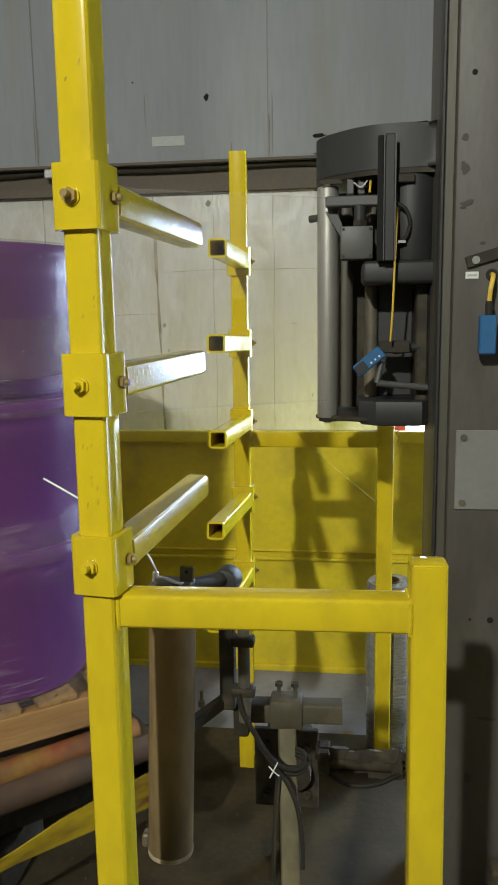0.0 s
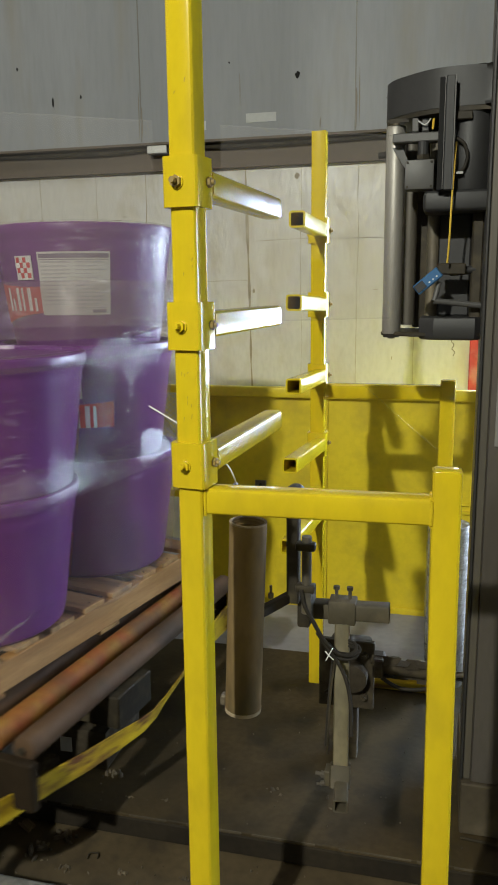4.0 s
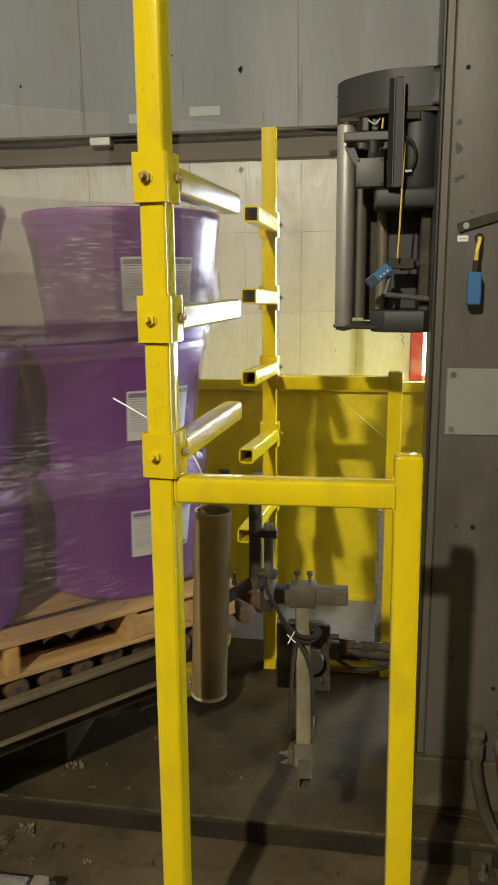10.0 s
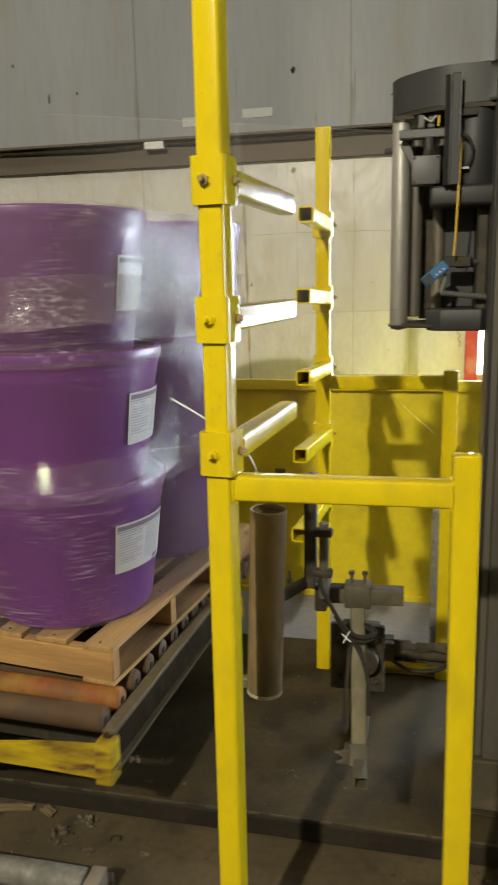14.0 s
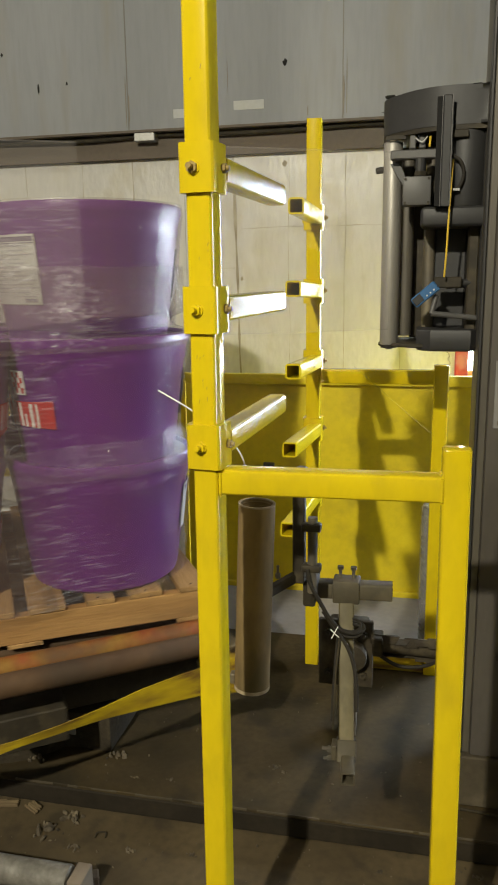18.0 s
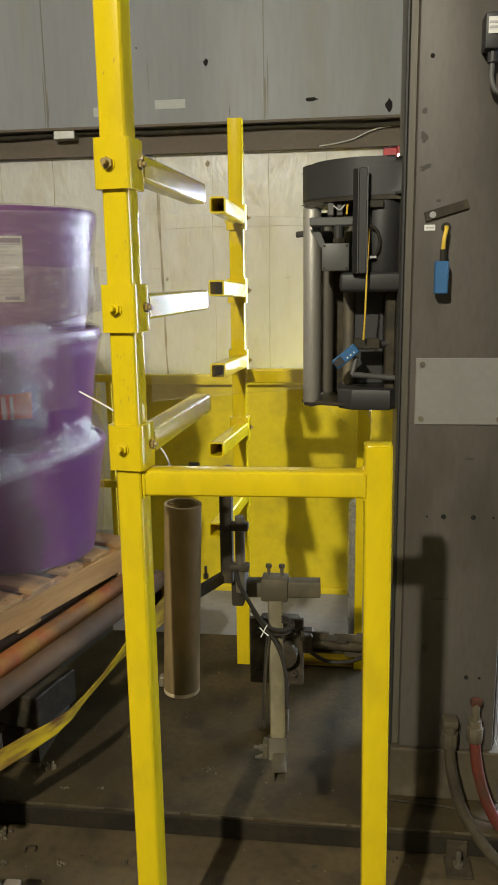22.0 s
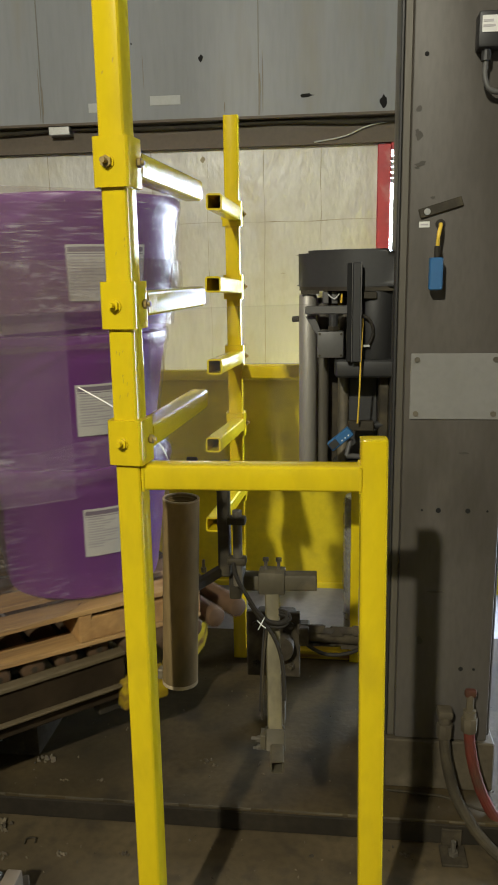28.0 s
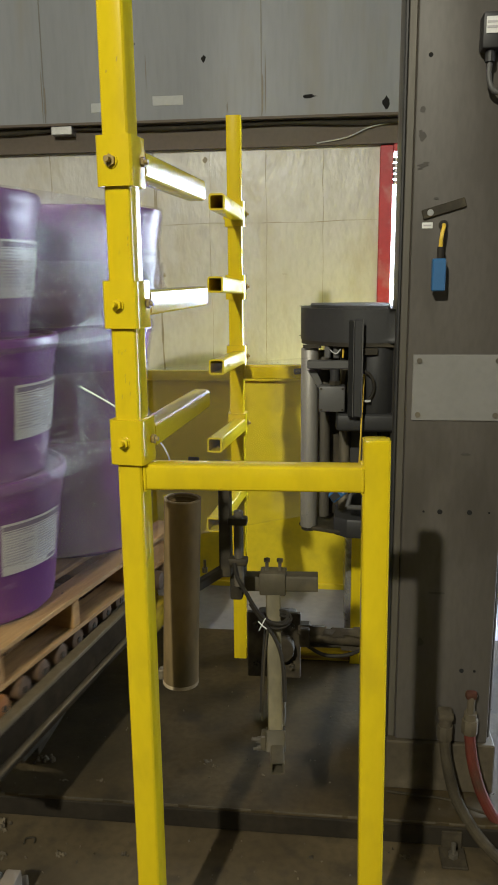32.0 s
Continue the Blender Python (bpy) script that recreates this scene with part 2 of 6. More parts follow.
WEATHERED = material("weathered_splinter", (0.20, 0.145, 0.075), 0.85, 0, (0.12, 0.085, 0.045), 9, 0.9, 40, 0.3, 0.3, stretch=(0.6, 6, 6))
WOOD_END = material("pallet_stringer_wood", (0.43, 0.245, 0.082), 0.8, 0, (0.28, 0.145, 0.047), 4, 0.8, 25, 0.3, 0.35, stretch=(6, 0.6, 6), stain=(0.16, 0.09, 0.04), stain_scale=3, stain_amount=0.4)
ROLLER = material("rusty_roller", (0.105, 0.063, 0.033), 0.7, 0.0, (0.066, 0.038, 0.020), 4, 0.9, 30, 0.3, 0.2, stain=(0.050, 0.038, 0.026), stain_scale=5, stain_amount=0.7, gloss=0.25)
ROLLER_RED = material("red_painted_roller", (0.24, 0.066, 0.022), 0.65, 0.0, (0.26, 0.15, 0.028), 14, 0.9, 40, 0.3, 0.2, stain=(0.105, 0.060, 0.032), stain_scale=4.5, stain_amount=0.95, gloss=0.25)
CARDBOARD = material("brown_core_tube", (0.225, 0.156, 0.068), 0.7, 0.0, (0.120, 0.089, 0.042), 9, 0.9, 60, 0.35, 0.15, stretch=(1, 1, 0.35), stain=(0.080, 0.066, 0.034), stain_scale=11, stain_amount=0.9, gloss=0.18)
PAPER_EDGE = material("torn_paper_edge", (0.40, 0.33, 0.22), 0.9, 0, (0.26, 0.20, 0.12), 40, 0.9, 120, 0.3, 0.3, gloss=0.2)
GEAR_RUST = material("rusty_brown_casting", (0.098, 0.044, 0.017), 0.8, 0, (0.050, 0.033, 0.019), 9, 1.0, 50, 0.35, 0.3, stain=(0.055, 0.044, 0.030), stain_scale=12, stain_amount=0.8, gloss=0.1)
# front face of the base, darker than its deck plate
BASE_EDGE = material("dark_base_edge", (0.020, 0.016, 0.011), 0.8, 0, (0.034, 0.027, 0.017), 6, 0.8, 45, 0.35, 0.25, stain=(0.020, 0.017, 0.012), stain_scale=11, stain_amount=0.6, gloss=0.2)
CONCRETE = material("dirty_concrete", (0.112, 0.085, 0.046), 0.8, 0, (0.050, 0.038, 0.021), 2.2, 1.0, 40, 0.4, 0.3, stain=(0.042, 0.034, 0.022), stain_scale=11, stain_amount=0.7, gloss=0.2)
# rear concrete: the door's daylight is put into this pale bluish colour
REAR_DAYLIT = material("daylit_rear_concrete", (0.30, 0.305, 0.355), 0.45, 0, (0.17, 0.165, 0.175), 2.0, 0.7, 28, 0.25, 0.2, stain=(0.08, 0.07, 0.055), stain_scale=3, stain_amount=0.4)
PLATE = material("grimy_base_plate", (0.070, 0.051, 0.024), 0.66, 0.0, (0.032, 0.025, 0.013), 3.4, 1.0, 45, 0.4, 0.3, stain=(0.024, 0.020, 0.013), stain_scale=7, stain_amount=0.8, gloss=0.18, relief=(9.0, 0.3, 0.006))
RUBBED = material("rubbed_brown_edge", (0.125, 0.096, 0.056), 0.65, 0.0, (0.10, 0.078, 0.045), 20, 0.9, 70, 0.3, 0.2, gloss=0.1)
WORN = material("worn_bare_edge", (0.19, 0.16, 0.11), 0.5, 0.3, (0.12, 0.095, 0.06), 25, 1.0, 80, 0.3, 0.2)
WALL_UP = material("grey_steel_wall", (0.252, 0.264, 0.286), 0.52, 0.0, (0.205, 0.215, 0.232), 0.9, 0.8, 20, 0.14, 0.10, stretch=(2.2, 1, 0.30), stain=(0.22, 0.205, 0.17), stain_scale=2.2, stain_amount=0.55)
WALL_LOW = material("cream_wall_liner", (0.58, 0.57, 0.55), 0.34, 0, (0.50, 0.485, 0.455), 1.2, 0.7, 26, 0.16, 0.5, stretch=(1.6, 1, 0.8), stain=(0.43, 0.385, 0.28), stain_scale=4.5, stain_amount=0.45, relief=(5.0, 0.36, 0.03))
SEAM = material("dirty_panel_joint", (0.48, 0.455, 0.39), 0.6, 0, (0.30, 0.26, 0.18), 9, 0.9)
SEAM_DARK = material("grimy_torn_joint", (0.24, 0.20, 0.13), 0.7, 0, (0.42, 0.38, 0.29), 7, 0.9)
BEAM = material("brown_girt_steel", (0.095, 0.075, 0.055), 0.6, 0.1, (0.13, 0.10, 0.075), 3, 0.7, 40, 0.2, 0.1)
RED_PAINT = material("red_door_steel", (0.45, 0.03, 0.04), 0.4, 0, (0.32, 0.03, 0.04), 6, 0.6, 40, 0.2, 0.2, stain=(0.5, 0.35, 0.33), stain_scale=9, stain_amount=0.35)
CONDUIT = plain("grey_conduit", (0.16, 0.155, 0.14), 0.5, 0.3)
HOSE_GREY = material("grey_flexible_hose", (0.056, 0.046, 0.029), 0.75, 0, (0.030, 0.025, 0.017), 16, 0.9, 60, 0.3, 0.3, stain=(0.10, 0.08, 0.05), stain_scale=14, stain_amount=0.5, gloss=0.15)
HOSE_RED = material("red_air_hose", (0.105, 0.021, 0.014), 0.7, 0, (0.05, 0.032, 0.020), 9, 1.0, 60, 0.25, 0.2, gloss=0.15)
RUBBER = material("black_rubber", (0.022, 0.019, 0.015), 0.65, 0, (0.036, 0.030, 0.022), 14, 0.5, 60, 0.2, 0.1, gloss=0.25)
BOLT = material("painted_bolt", (0.30, 0.21, 0.05), 0.5, 0.1, (0.20, 0.13, 0.04), 20, 0.7, 60, 0.2, 0.1)
NYLON = plain("white_nylon", (0.78, 0.78, 0.76), 0.4)
ORANGE_WIRE = plain("dull_orange_cable_jacket", (0.17, 0.075, 0.045), 0.6)
PALE_LEAD = plain("dusty_pale_cable", (0.22, 0.20, 0.16), 0.6)
YELLOW_WIRE = plain("yellow_cable_jacket", (0.72, 0.50, 0.05), 0.45)
PATINA = plain("plain_building_steel", (0.20, 0.20, 0.19), 0.6)
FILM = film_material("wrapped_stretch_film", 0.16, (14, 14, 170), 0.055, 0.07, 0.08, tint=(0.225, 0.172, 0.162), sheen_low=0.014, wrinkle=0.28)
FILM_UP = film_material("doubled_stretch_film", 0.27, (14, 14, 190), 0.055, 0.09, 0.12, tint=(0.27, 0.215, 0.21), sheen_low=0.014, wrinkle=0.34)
FILM_WEB = film_material("taut_stretch_film", 0.004, (1, 1, 60), 0.10, 0.03, 0.055, tint=(0.70, 0.67, 0.66), sheen_low=0.004)
SHEET = film_material("hanging_clear_film", 0.16, (14, 14, 14), 0.2, 0.12, tint=(0.62, 0.60, 0.58))
SHOULDER = film_material("pulled_stretch_film", 0.22, (40, 40, 90), 0.10, 0.12, 0.06, tint=(0.24, 0.185, 0.18), sheen_low=0.008, wrinkle=0.8, sheen_high=0.035)
COLLAR = film_material("gathered_stretch_film", 0.075, (30, 30, 60), 0.10, 0.12, 0.02, tint=(0.38, 0.32, 0.33), sheen_low=0.014, wrinkle=0.8)
TAIL = film_material("crumpled_film", 0.14, (30, 30, 30), 0.25, 0.30, tint=(0.7, 0.7, 0.72))

# ---- mesh tools ----


def mesh_object(name, bm, mat, parent=None, smooth=False, at=None):
    me = bpy.data.meshes.new(name)
    bmesh.ops.recalc_face_normals(bm, faces=bm.faces)
    bm.to_mesh(me)
    bm.free()
    for m in (mat if isinstance(mat, (list, tuple)) else [mat]):
        me.materials.append(m)
    me.shade_smooth()
    me.set_sharp_from_angle(angle=radians(28))
    ob = new(name, me)
    if parent:
        ob.parent = parent
    if at:
        ob.matrix_basis = at
    return ob


def part(name, bm, mat, parent, label="", smooth=False, at=None):
    ob = mesh_object(name, bm, mat, parent, smooth, at)
    if label:
        ob["label"] = label
    return ob


def thing(name, label, category, at=None, group="", kind=""):
    ob = new(name)
    ob.empty_display_size = 0.1
    if at:
        ob.matrix_basis = at
    return tagged(ob, label, category, group, kind)


def slab(x0, x1, y0, y1, z0, z1, bevel=0.0, segs=1, bm=None):
    """A box from corner to corner, its edges rounded by bevel."""
    bm = bm or bmesh.new()
    g = bmesh.ops.create_cube(bm, size=1.0)["verts"]
    for v in g:
        v.co = Vector(((x0 + x1) / 2 + v.co.x * (x1 - x0), (y0 + y1) / 2 + v.co.y * (y1 - y0), (z0 + z1) / 2 + v.co.z * (z1 - z0)))
    if bevel:
        edges = list({e for v in g for e in v.link_edges})
        bmesh.ops.bevel(bm, geom=edges, offset=bevel, segments=segs, affect="EDGES", profile=0.5)
    return bm


def along(a, b):
    """The matrix that lays +z from a to b."""
    a, b = Vector(a), Vector(b)
    return Matrix.Translation(a) @ (b - a).to_track_quat("Z", "Y").to_matrix().to_4x4()


def rod(a, b, r, r2=None, segs=20, bm=None, bevel=0.0):
    bm = bm or bmesh.new()
    h = (Vector(b) - Vector(a)).length
    m = along(a, b) @ Matrix.Translation((0, 0, h / 2))
    g = bmesh.ops.create_cone(bm, cap_ends=True, segments=segs, radius1=r, radius2=r if r2 is None else r2, depth=h, matrix=m)["verts"]
    if bevel:
        es = [e for e in {e for v in g for e in v.link_edges} if len(e.link_faces) == 2 and any(len(f.verts) > 4 for f in e.link_faces)]
        bmesh.ops.bevel(bm, geom=es, offset=bevel, segments=2, affect="EDGES", profile=0.5)
    return bm


def rounded(w, d, r, n=3):
    """A rectangle w by d with rounded corners, counter-clockwise."""
    pts = []
    for cx, cy, a in ((1, 1, 0), (-1, 1, 90), (-1, -1, 180), (1, -1, 270)):
        for k in range(n + 1):
            t = radians(a + 90 * k / n)
            pts.append((cx * (w / 2 - r) + r * math.cos(t), cy * (d / 2 - r) + r * math.sin(t)))
    return pts


def square_tube(a, b, w=0.0508, d=None, wall=0.004, r=0.006, roll=0.0, cap=False, bm=None):
    """A hollow square tube from a to b with rounded corners; cap closes its far end."""
    bm = bm or bmesh.new()
    d = d or w
    h = (Vector(b) - Vector(a)).length
    m = along(a, b) @ pose(0, 0, 0, 0, 0, roll)
    outer, inner = rounded(w, d, r), rounded(w - 2 * wall, d - 2 * wall, max(r - wall, 0.001))
    rings = [[bm.verts.new(m @ Vector((x, y, z))) for x, y in p] for p, z in ((outer, 0), (outer, h), (inner, h), (inner, 0))]
    n = len(outer)
    for k in range(4):
        p, q = rings[k], rings[(k + 1) % 4]
        for j in range(n):
            bm.faces.new((p[j], p[(j + 1) % n], q[(j + 1) % n], q[j]))
    if cap:
        bm.faces.new([bm.verts.new(m @ Vector((x, y, h - 0.001))) for x, y in inner])
    return bm


def prism(pts, z0, z1, bevel=0.0, segs=2, bm=None):
    """An outline in plan, raised from z0 to z1."""
    bm = bm or bmesh.new()
    lo, hi = [[bm.verts.new((x, y, z)) for x, y in pts] for z in (z0, z1)]
    n = len(pts)
    fs = [bm.faces.new(lo[::-1]), bm.faces.new(hi)]
    fs += [bm.faces.new((lo[j], lo[(j + 1) % n], hi[(j + 1) % n], hi[j])) for j in range(n)]
    if bevel:
        es = list({e for f in fs[:2] for e in f.edges})
        bmesh.ops.bevel(bm, geom=es, offset=bevel, segments=segs, affect="EDGES", profile=0.5)
    return bm


def lathe(profile, segs=48, bm=None, a0=0.0, a1=360.0):
    """A profile of (radius, height) turned about z."""
    bm = bm or bmesh.new()
    full = a1 - a0 >= 360
    n = segs if full else segs + 1
    rings = []
    for k in range(n):
        t = radians(a0 + (a1 - a0) * k / segs)
        rings.append([bm.verts.new((r * math.cos(t), r * math.sin(t), z)) for r, z in profile])
    for k in range(segs):
        p, q = rings[k], rings[(k + 1) % n]
        for j in range(len(profile) - 1):
            bm.faces.new((p[j], q[j], q[j + 1], p[j + 1]))
    return bm


def pipe(points, r, segs=14, bm=None, steps=6):
    """A round hose through points, smoothed."""
    bm = bm or bmesh.new()
    P = [Vector(p) for p in points]
    way = []
    for i in range(len(P) - 1):
        p0, p1, p2, p3 = P[max(i - 1, 0)], P[i], P[i + 1], P[min(i + 2, len(P) - 1)]
        for k in range(steps):
            t = k / steps
            way.append(0.5 * (2 * p1 + (p2 - p0) * t + (2 * p0 - 5 * p1 + 4 * p2 - p3) * t * t + (3 * p1 - p0 - 3 * p2 + p3) * t ** 3))
    way.append(P[-1])
    rings = []
    for i, p in enumerate(way):
        d = (way[min(i + 1, len(way) - 1)] - way[max(i - 1, 0)]).normalized()
        q = d.to_track_quat("Z", "Y")
        rings.append([bm.verts.new(p + q @ Vector((r * math.cos(a), r * math.sin(a), 0))) for a in (2 * math.pi * k / segs for k in range(segs))])
    for a, b in zip(rings, rings[1:]):
        for j in range(segs):
            bm.faces.new((a[j], a[(j + 1) % segs], b[(j + 1) % segs], b[j]))
    bm.faces.new(rings[0][::-1])
    bm.faces.new(rings[-1])
    return bm


def hex_bolt(at, way, r=0.011, head=0.008, shank=0.012, bm=None):
    bm = bm or bmesh.new()
    a, w = Vector(at), Vector(way).normalized()
    rod(a, a + w * head, r, segs=6, bm=bm)
    rod(a + w * head, a + w * (head + shank), r * 0.5, segs=8, bm=bm)
    return bm


def structure(name, bm, mat, label="", category="", smooth=False):
    return tagged(mesh_object(name, bm, mat, None, smooth), label, category, "", "structure")

# ---- the hall ----
structure("floor", slab(-8, 8, -7.5, 9, FLOOR - 0.2, FLOOR), CONCRETE, "dark stained concrete warehouse floor with grit", "floor")
# same floor behind the base, painted paler where daylight falls on it
structure("floor_rear", slab(-8, 8, 1.66, WALL, FLOOR - 0.01, FLOOR + 0.003), REAR_DAYLIT, "concrete behind the wrapper base with door daylight painted in as a pale blue tone", "floor")
# unseen ceiling and walls, added to close the hall in around the lamps
structure("ceiling", slab(-8, 8, -7.5, WALL + 0.3, 6.0, 6.2), PATINA, "unseen plain grey steel warehouse ceiling", "ceiling")
structure("wall_left", slab(-8.2, -8, -7.5, WALL + 0.3, FLOOR, 6.0), PATINA, "unseen plain grey steel warehouse wall", "wall")
structure("wall_right", slab(8, 8.2, -7.5, WALL + 0.3, FLOOR, 6.0), PATINA, "unseen plain grey steel warehouse wall", "wall")
structure("wall_south", slab(-8.2, 8.2, -7.7, -7.5, FLOOR, 6.0), PATINA, "unseen plain grey steel warehouse wall", "wall")

# far side of the doorway is unseen, set wide to admit more daylight
DOOR_X0, DOOR_X1, DOOR_TOP = 0.705, 6.0, 2.16
low = slab(-8, DOOR_X0 - 0.07, WALL, WALL + 0.15, FLOOR, 2.20)
slab(DOOR_X1, 8, WALL, WALL + 0.15, FLOOR, 2.20, bm=low)
wall_low = structure("wall_north_lower", low, WALL_LOW, "cream glossy liner panels on the lower wall", "wall")
up = slab(-8, 8, WALL - 0.12, WALL + 0.15, 2.345, 6.0)
wall_up = structure("wall_north_upper", up, WALL_UP, "grey painted steel upper wall with stains", "wall")
structure("wall_girt", slab(-8, 8, WALL - 0.045, WALL + 0.15, 2.20, 2.345), BEAM, "dark brown steel girt between the wall panels", "beam")
part("lip", slab(-8, 8, WALL - 0.126, WALL - 0.046, 2.332, 2.345), BEAM, wall_up)
for x in (-2.48, -1.25, -0.02, 1.21):
    part("seam", slab(x - 0.003, x + 0.003, WALL - 0.1225, WALL - 0.119, 2.35, 5.9), CONDUIT, wall_up)


def crooked(a, b, width, seed, mat, holder, y):
    """A thin uneven strip on the wall from a to b, both (x, z)."""
    rnd, bm = random.Random(seed), bmesh.new()
    n = max(4, int((Vector(b) - Vector(a)).length / 0.09))
    d = (Vector(b) - Vector(a)).normalized()
    side, rows, drift = Vector((-d.y, d.x)), [], 0.0
    for k in range(n + 1):
        drift = 0.7 * drift + rnd.uniform(-0.004, 0.004)
        p, w = Vector(a).lerp(Vector(b), k / n) + side * drift, width * rnd.uniform(0.4, 1.3)
        rows.append([bm.verts.new((q.x, yy, q.y)) for q, yy in ((p - side * w, y), (p + side * w, y), (p + side * w, y - 0.003), (p - side * w, y - 0.003))])
    for p, q in zip(rows, rows[1:]):
        for j in range(4):
            bm.faces.new((p[j], p[(j + 1) % 4], q[(j + 1) % 4], q[j]))
    return part("seam", bm, mat, holder)


for k, (x0, x1, w) in enumerate(((-3.4, -3.4, 0.003), (-2.95, -2.95, 0.003), (-2.35, -2.34, 0.003), (-1.98, -1.97, 0.003), (-1.603, -1.595, 0.0025), (-1.285, -1.288, 0.003), (-0.96, -0.965, 0.002), (-0.333, -0.332, 0.0022), (-0.006, 0.0, 0.0025), (0.32, 0.325, 0.0022))):
    crooked((x0, 2.19), (x1, FLOOR), w, k, SEAM, wall_low, WALL + 0.0012)
crooked((-0.66, 2.19), (-0.625, 0.5), 0.006, 31, SEAM_DARK, wall_low, WALL + 0.0006)
crooked((-0.648, 2.0), (-0.642, 1.2), 0.003, 32, SEAM_DARK, wall_low, WALL + 0.0004)
crooked((-3.4, 1.555), (-0.66, 1.565), 0.0022, 33, SEAM, wall_low, WALL + 0.0009)
crooked((-0.62, 1.786), (DOOR_X0 - 0.075, 1.795), 0.0020, 34, SEAM, wall_low, WALL + 0.0008)


def blotch(x, z, w, h, seed, holder, mat, y):
    rnd = random.Random(seed)
    pts = [(x + w * (0.6 + 0.5 * rnd.random()) * math.cos(a), z + h * (0.6 + 0.5 * rnd.random()) * math.sin(a)) for a in (2 * math.pi * k / 11 for k in range(11))]
    bm = bmesh.new()
    f = bm.faces.new([bm.verts.new((a, y, b)) for a, b in pts])
    g = bmesh.ops.extrude_face_region(bm, geom=[f])["geom"]
    for v in g:
        if isinstance(v, bmesh.types.BMVert):
            v.co.y -= 0.002
    return part("scuff", bm, mat, holder)


for x, z, w, h, s in ((-0.335, 2.651, 0.015, 0.020, 1), (0.24, 2.44, 0.040, 0.012, 2), (0.655, 2.395, 0.022, 0.036, 3), (-1.80, 2.60, 0.006, 0.03, 5), (-1.62, 2.62, 0.006, 0.012, 6), (-2.02, 2.80, 0.008, 0.012, 7), (-0.72, 2.74, 0.006, 0.006, 8)):
    blotch(x, z, w, h, s, wall_up, HOLE, WALL - 0.1205)
DRIP = plain("rusty_drip_stain", (0.19, 0.165, 0.125), 0.6)
for x, z, w, h, s in ((-0.015, 2.47, 0.006, 0.11, 11), (0.002, 2.52, 0.003, 0.16, 12), (-1.245, 2.47, 0.004, 0.10, 13), (-1.262, 2.50, 0.003, 0.15, 14), (-0.66, 2.60, 0.002, 0.09, 15), (-2.47, 2.50, 0.005, 0.12, 16), (-0.21, 2.40, 0.003, 0.03, 17)):
    blotch(x, z, w, h, s, wall_up, DRIP, WALL - 0.1203)
for x, z, w, h, s in ((-1.47, 1.93, 0.030, 0.004, 41), (-1.43, 1.95, 0.020, 0.003, 42), (-1.15, 1.88, 0.022, 0.003, 43), (-1.52, 1.49, 0.007, 0.008, 44), (-1.08, 1.65, 0.035, 0.003, 45), (-0.36, 2.145, 0.016, 0.018, 46), (-0.62, 1.50, 0.010, 0.016, 47), (-0.60, 1.36, 0.006, 0.012, 48), (0.10, 1.50, 0.018, 0.002, 49), (0.20, 1.11, 0.003, 0.012, 50)):
    blotch(x, z, w, h, s, wall_low, SEAM_DARK, WALL + 0.0003)
for x0, x1, z in ((-0.627, -0.455, 2.445), (-0.98, -0.86, 2.42)):
    tagged(mesh_object("tape_strip", slab(x0, x1, WALL - 0.1225, WALL - 0.119, z - 0.024, z + 0.024), TAPE), "pale masking tape strip stuck on the grey wall", "tape")

conduit = thing("wall_conduit", "grey steel conduit running along the wall girt", "conduit")
part("tube", pipe([(-7.9 + 0.4 * k, WALL - 0.07, 2.315 + 0.008 * math.sin(k * 2.3)) for k in range(23)], 0.013, 10), BLACK_STEEL, conduit, smooth=True)
part("coupling", slab(-1.225, -1.10, WALL - 0.115, WALL - 0.045, 2.285, 2.335, 0.004), STEEL, conduit)
part("cable", pipe([(0.28, WALL - 0.05, 2.21), (0.45, WALL - 0.06, 2.235), (0.60, WALL - 0.06, 2.29), (0.9, WALL - 0.06, 2.33)], 0.0038), TAPE, conduit, "thin white cable tacked to the girt", True)

# door to the yard, seen as a bright slit beside the mast
door = tagged(new("door_1"), "open dock doorway with a red steel frame and daylight", "door", "", "structure")
part("jamb", slab(DOOR_X0 - 0.072, DOOR_X0, WALL - 0.05, WALL + 0.16, FLOOR, DOOR_TOP + 0.03, 0.004), RED_PAINT, door, "scuffed red steel jamb")
# unseen far jamb of the widened opening
part("jamb", slab(DOOR_X1, DOOR_X1 + 0.07, WALL - 0.05, WALL + 0.16, FLOOR, DOOR_TOP + 0.03, 0.004), RED_PAINT, door, "scuffed red steel jamb")
part("lintel", slab(DOOR_X0, DOOR_X1, WALL - 0.04, WALL + 0.16, DOOR_TOP, DOOR_TOP + 0.04, 0.004), RED_PAINT, door)
for z in (1.99, 2.02, 2.05, 2.08, 2.11):
    part("slat", slab(DOOR_X0, DOOR_X1, WALL + 0.02, WALL + 0.04, z, z + 0.022, 0.003), STEEL, door, "rolled-up grey door slat")
yard = thing("yard_rail", "orange steel guard rail in the yard past the door", "rail")
part("bar", slab(0.3, 4.5, 5.0, 5.06, 0.70, 0.75, 0.006), plain("orange_rail_paint", (0.75, 0.30, 0.04), 0.5), yard)
part("post", slab(0.62, 0.70, 5.0, 5.06, FLOOR, 0.70, 0.006), plain("blue_rail_post", (0.05, 0.18, 0.35), 0.5), yard)
part("post", slab(3.0, 3.08, 5.0, 5.06, FLOOR, 0.70, 0.006), plain("blue_rail_post", (0.05, 0.18, 0.35), 0.5), yard)
tagged(mesh_object("backdrop", slab(-2, 8, WALL + 3.0, WALL + 3.1, FLOOR, 5), glow("daylight_haze", (0.86, 0.94, 1.0), 12.0)), "bright hazy daylight in the yard", "backdrop", "", "structure")

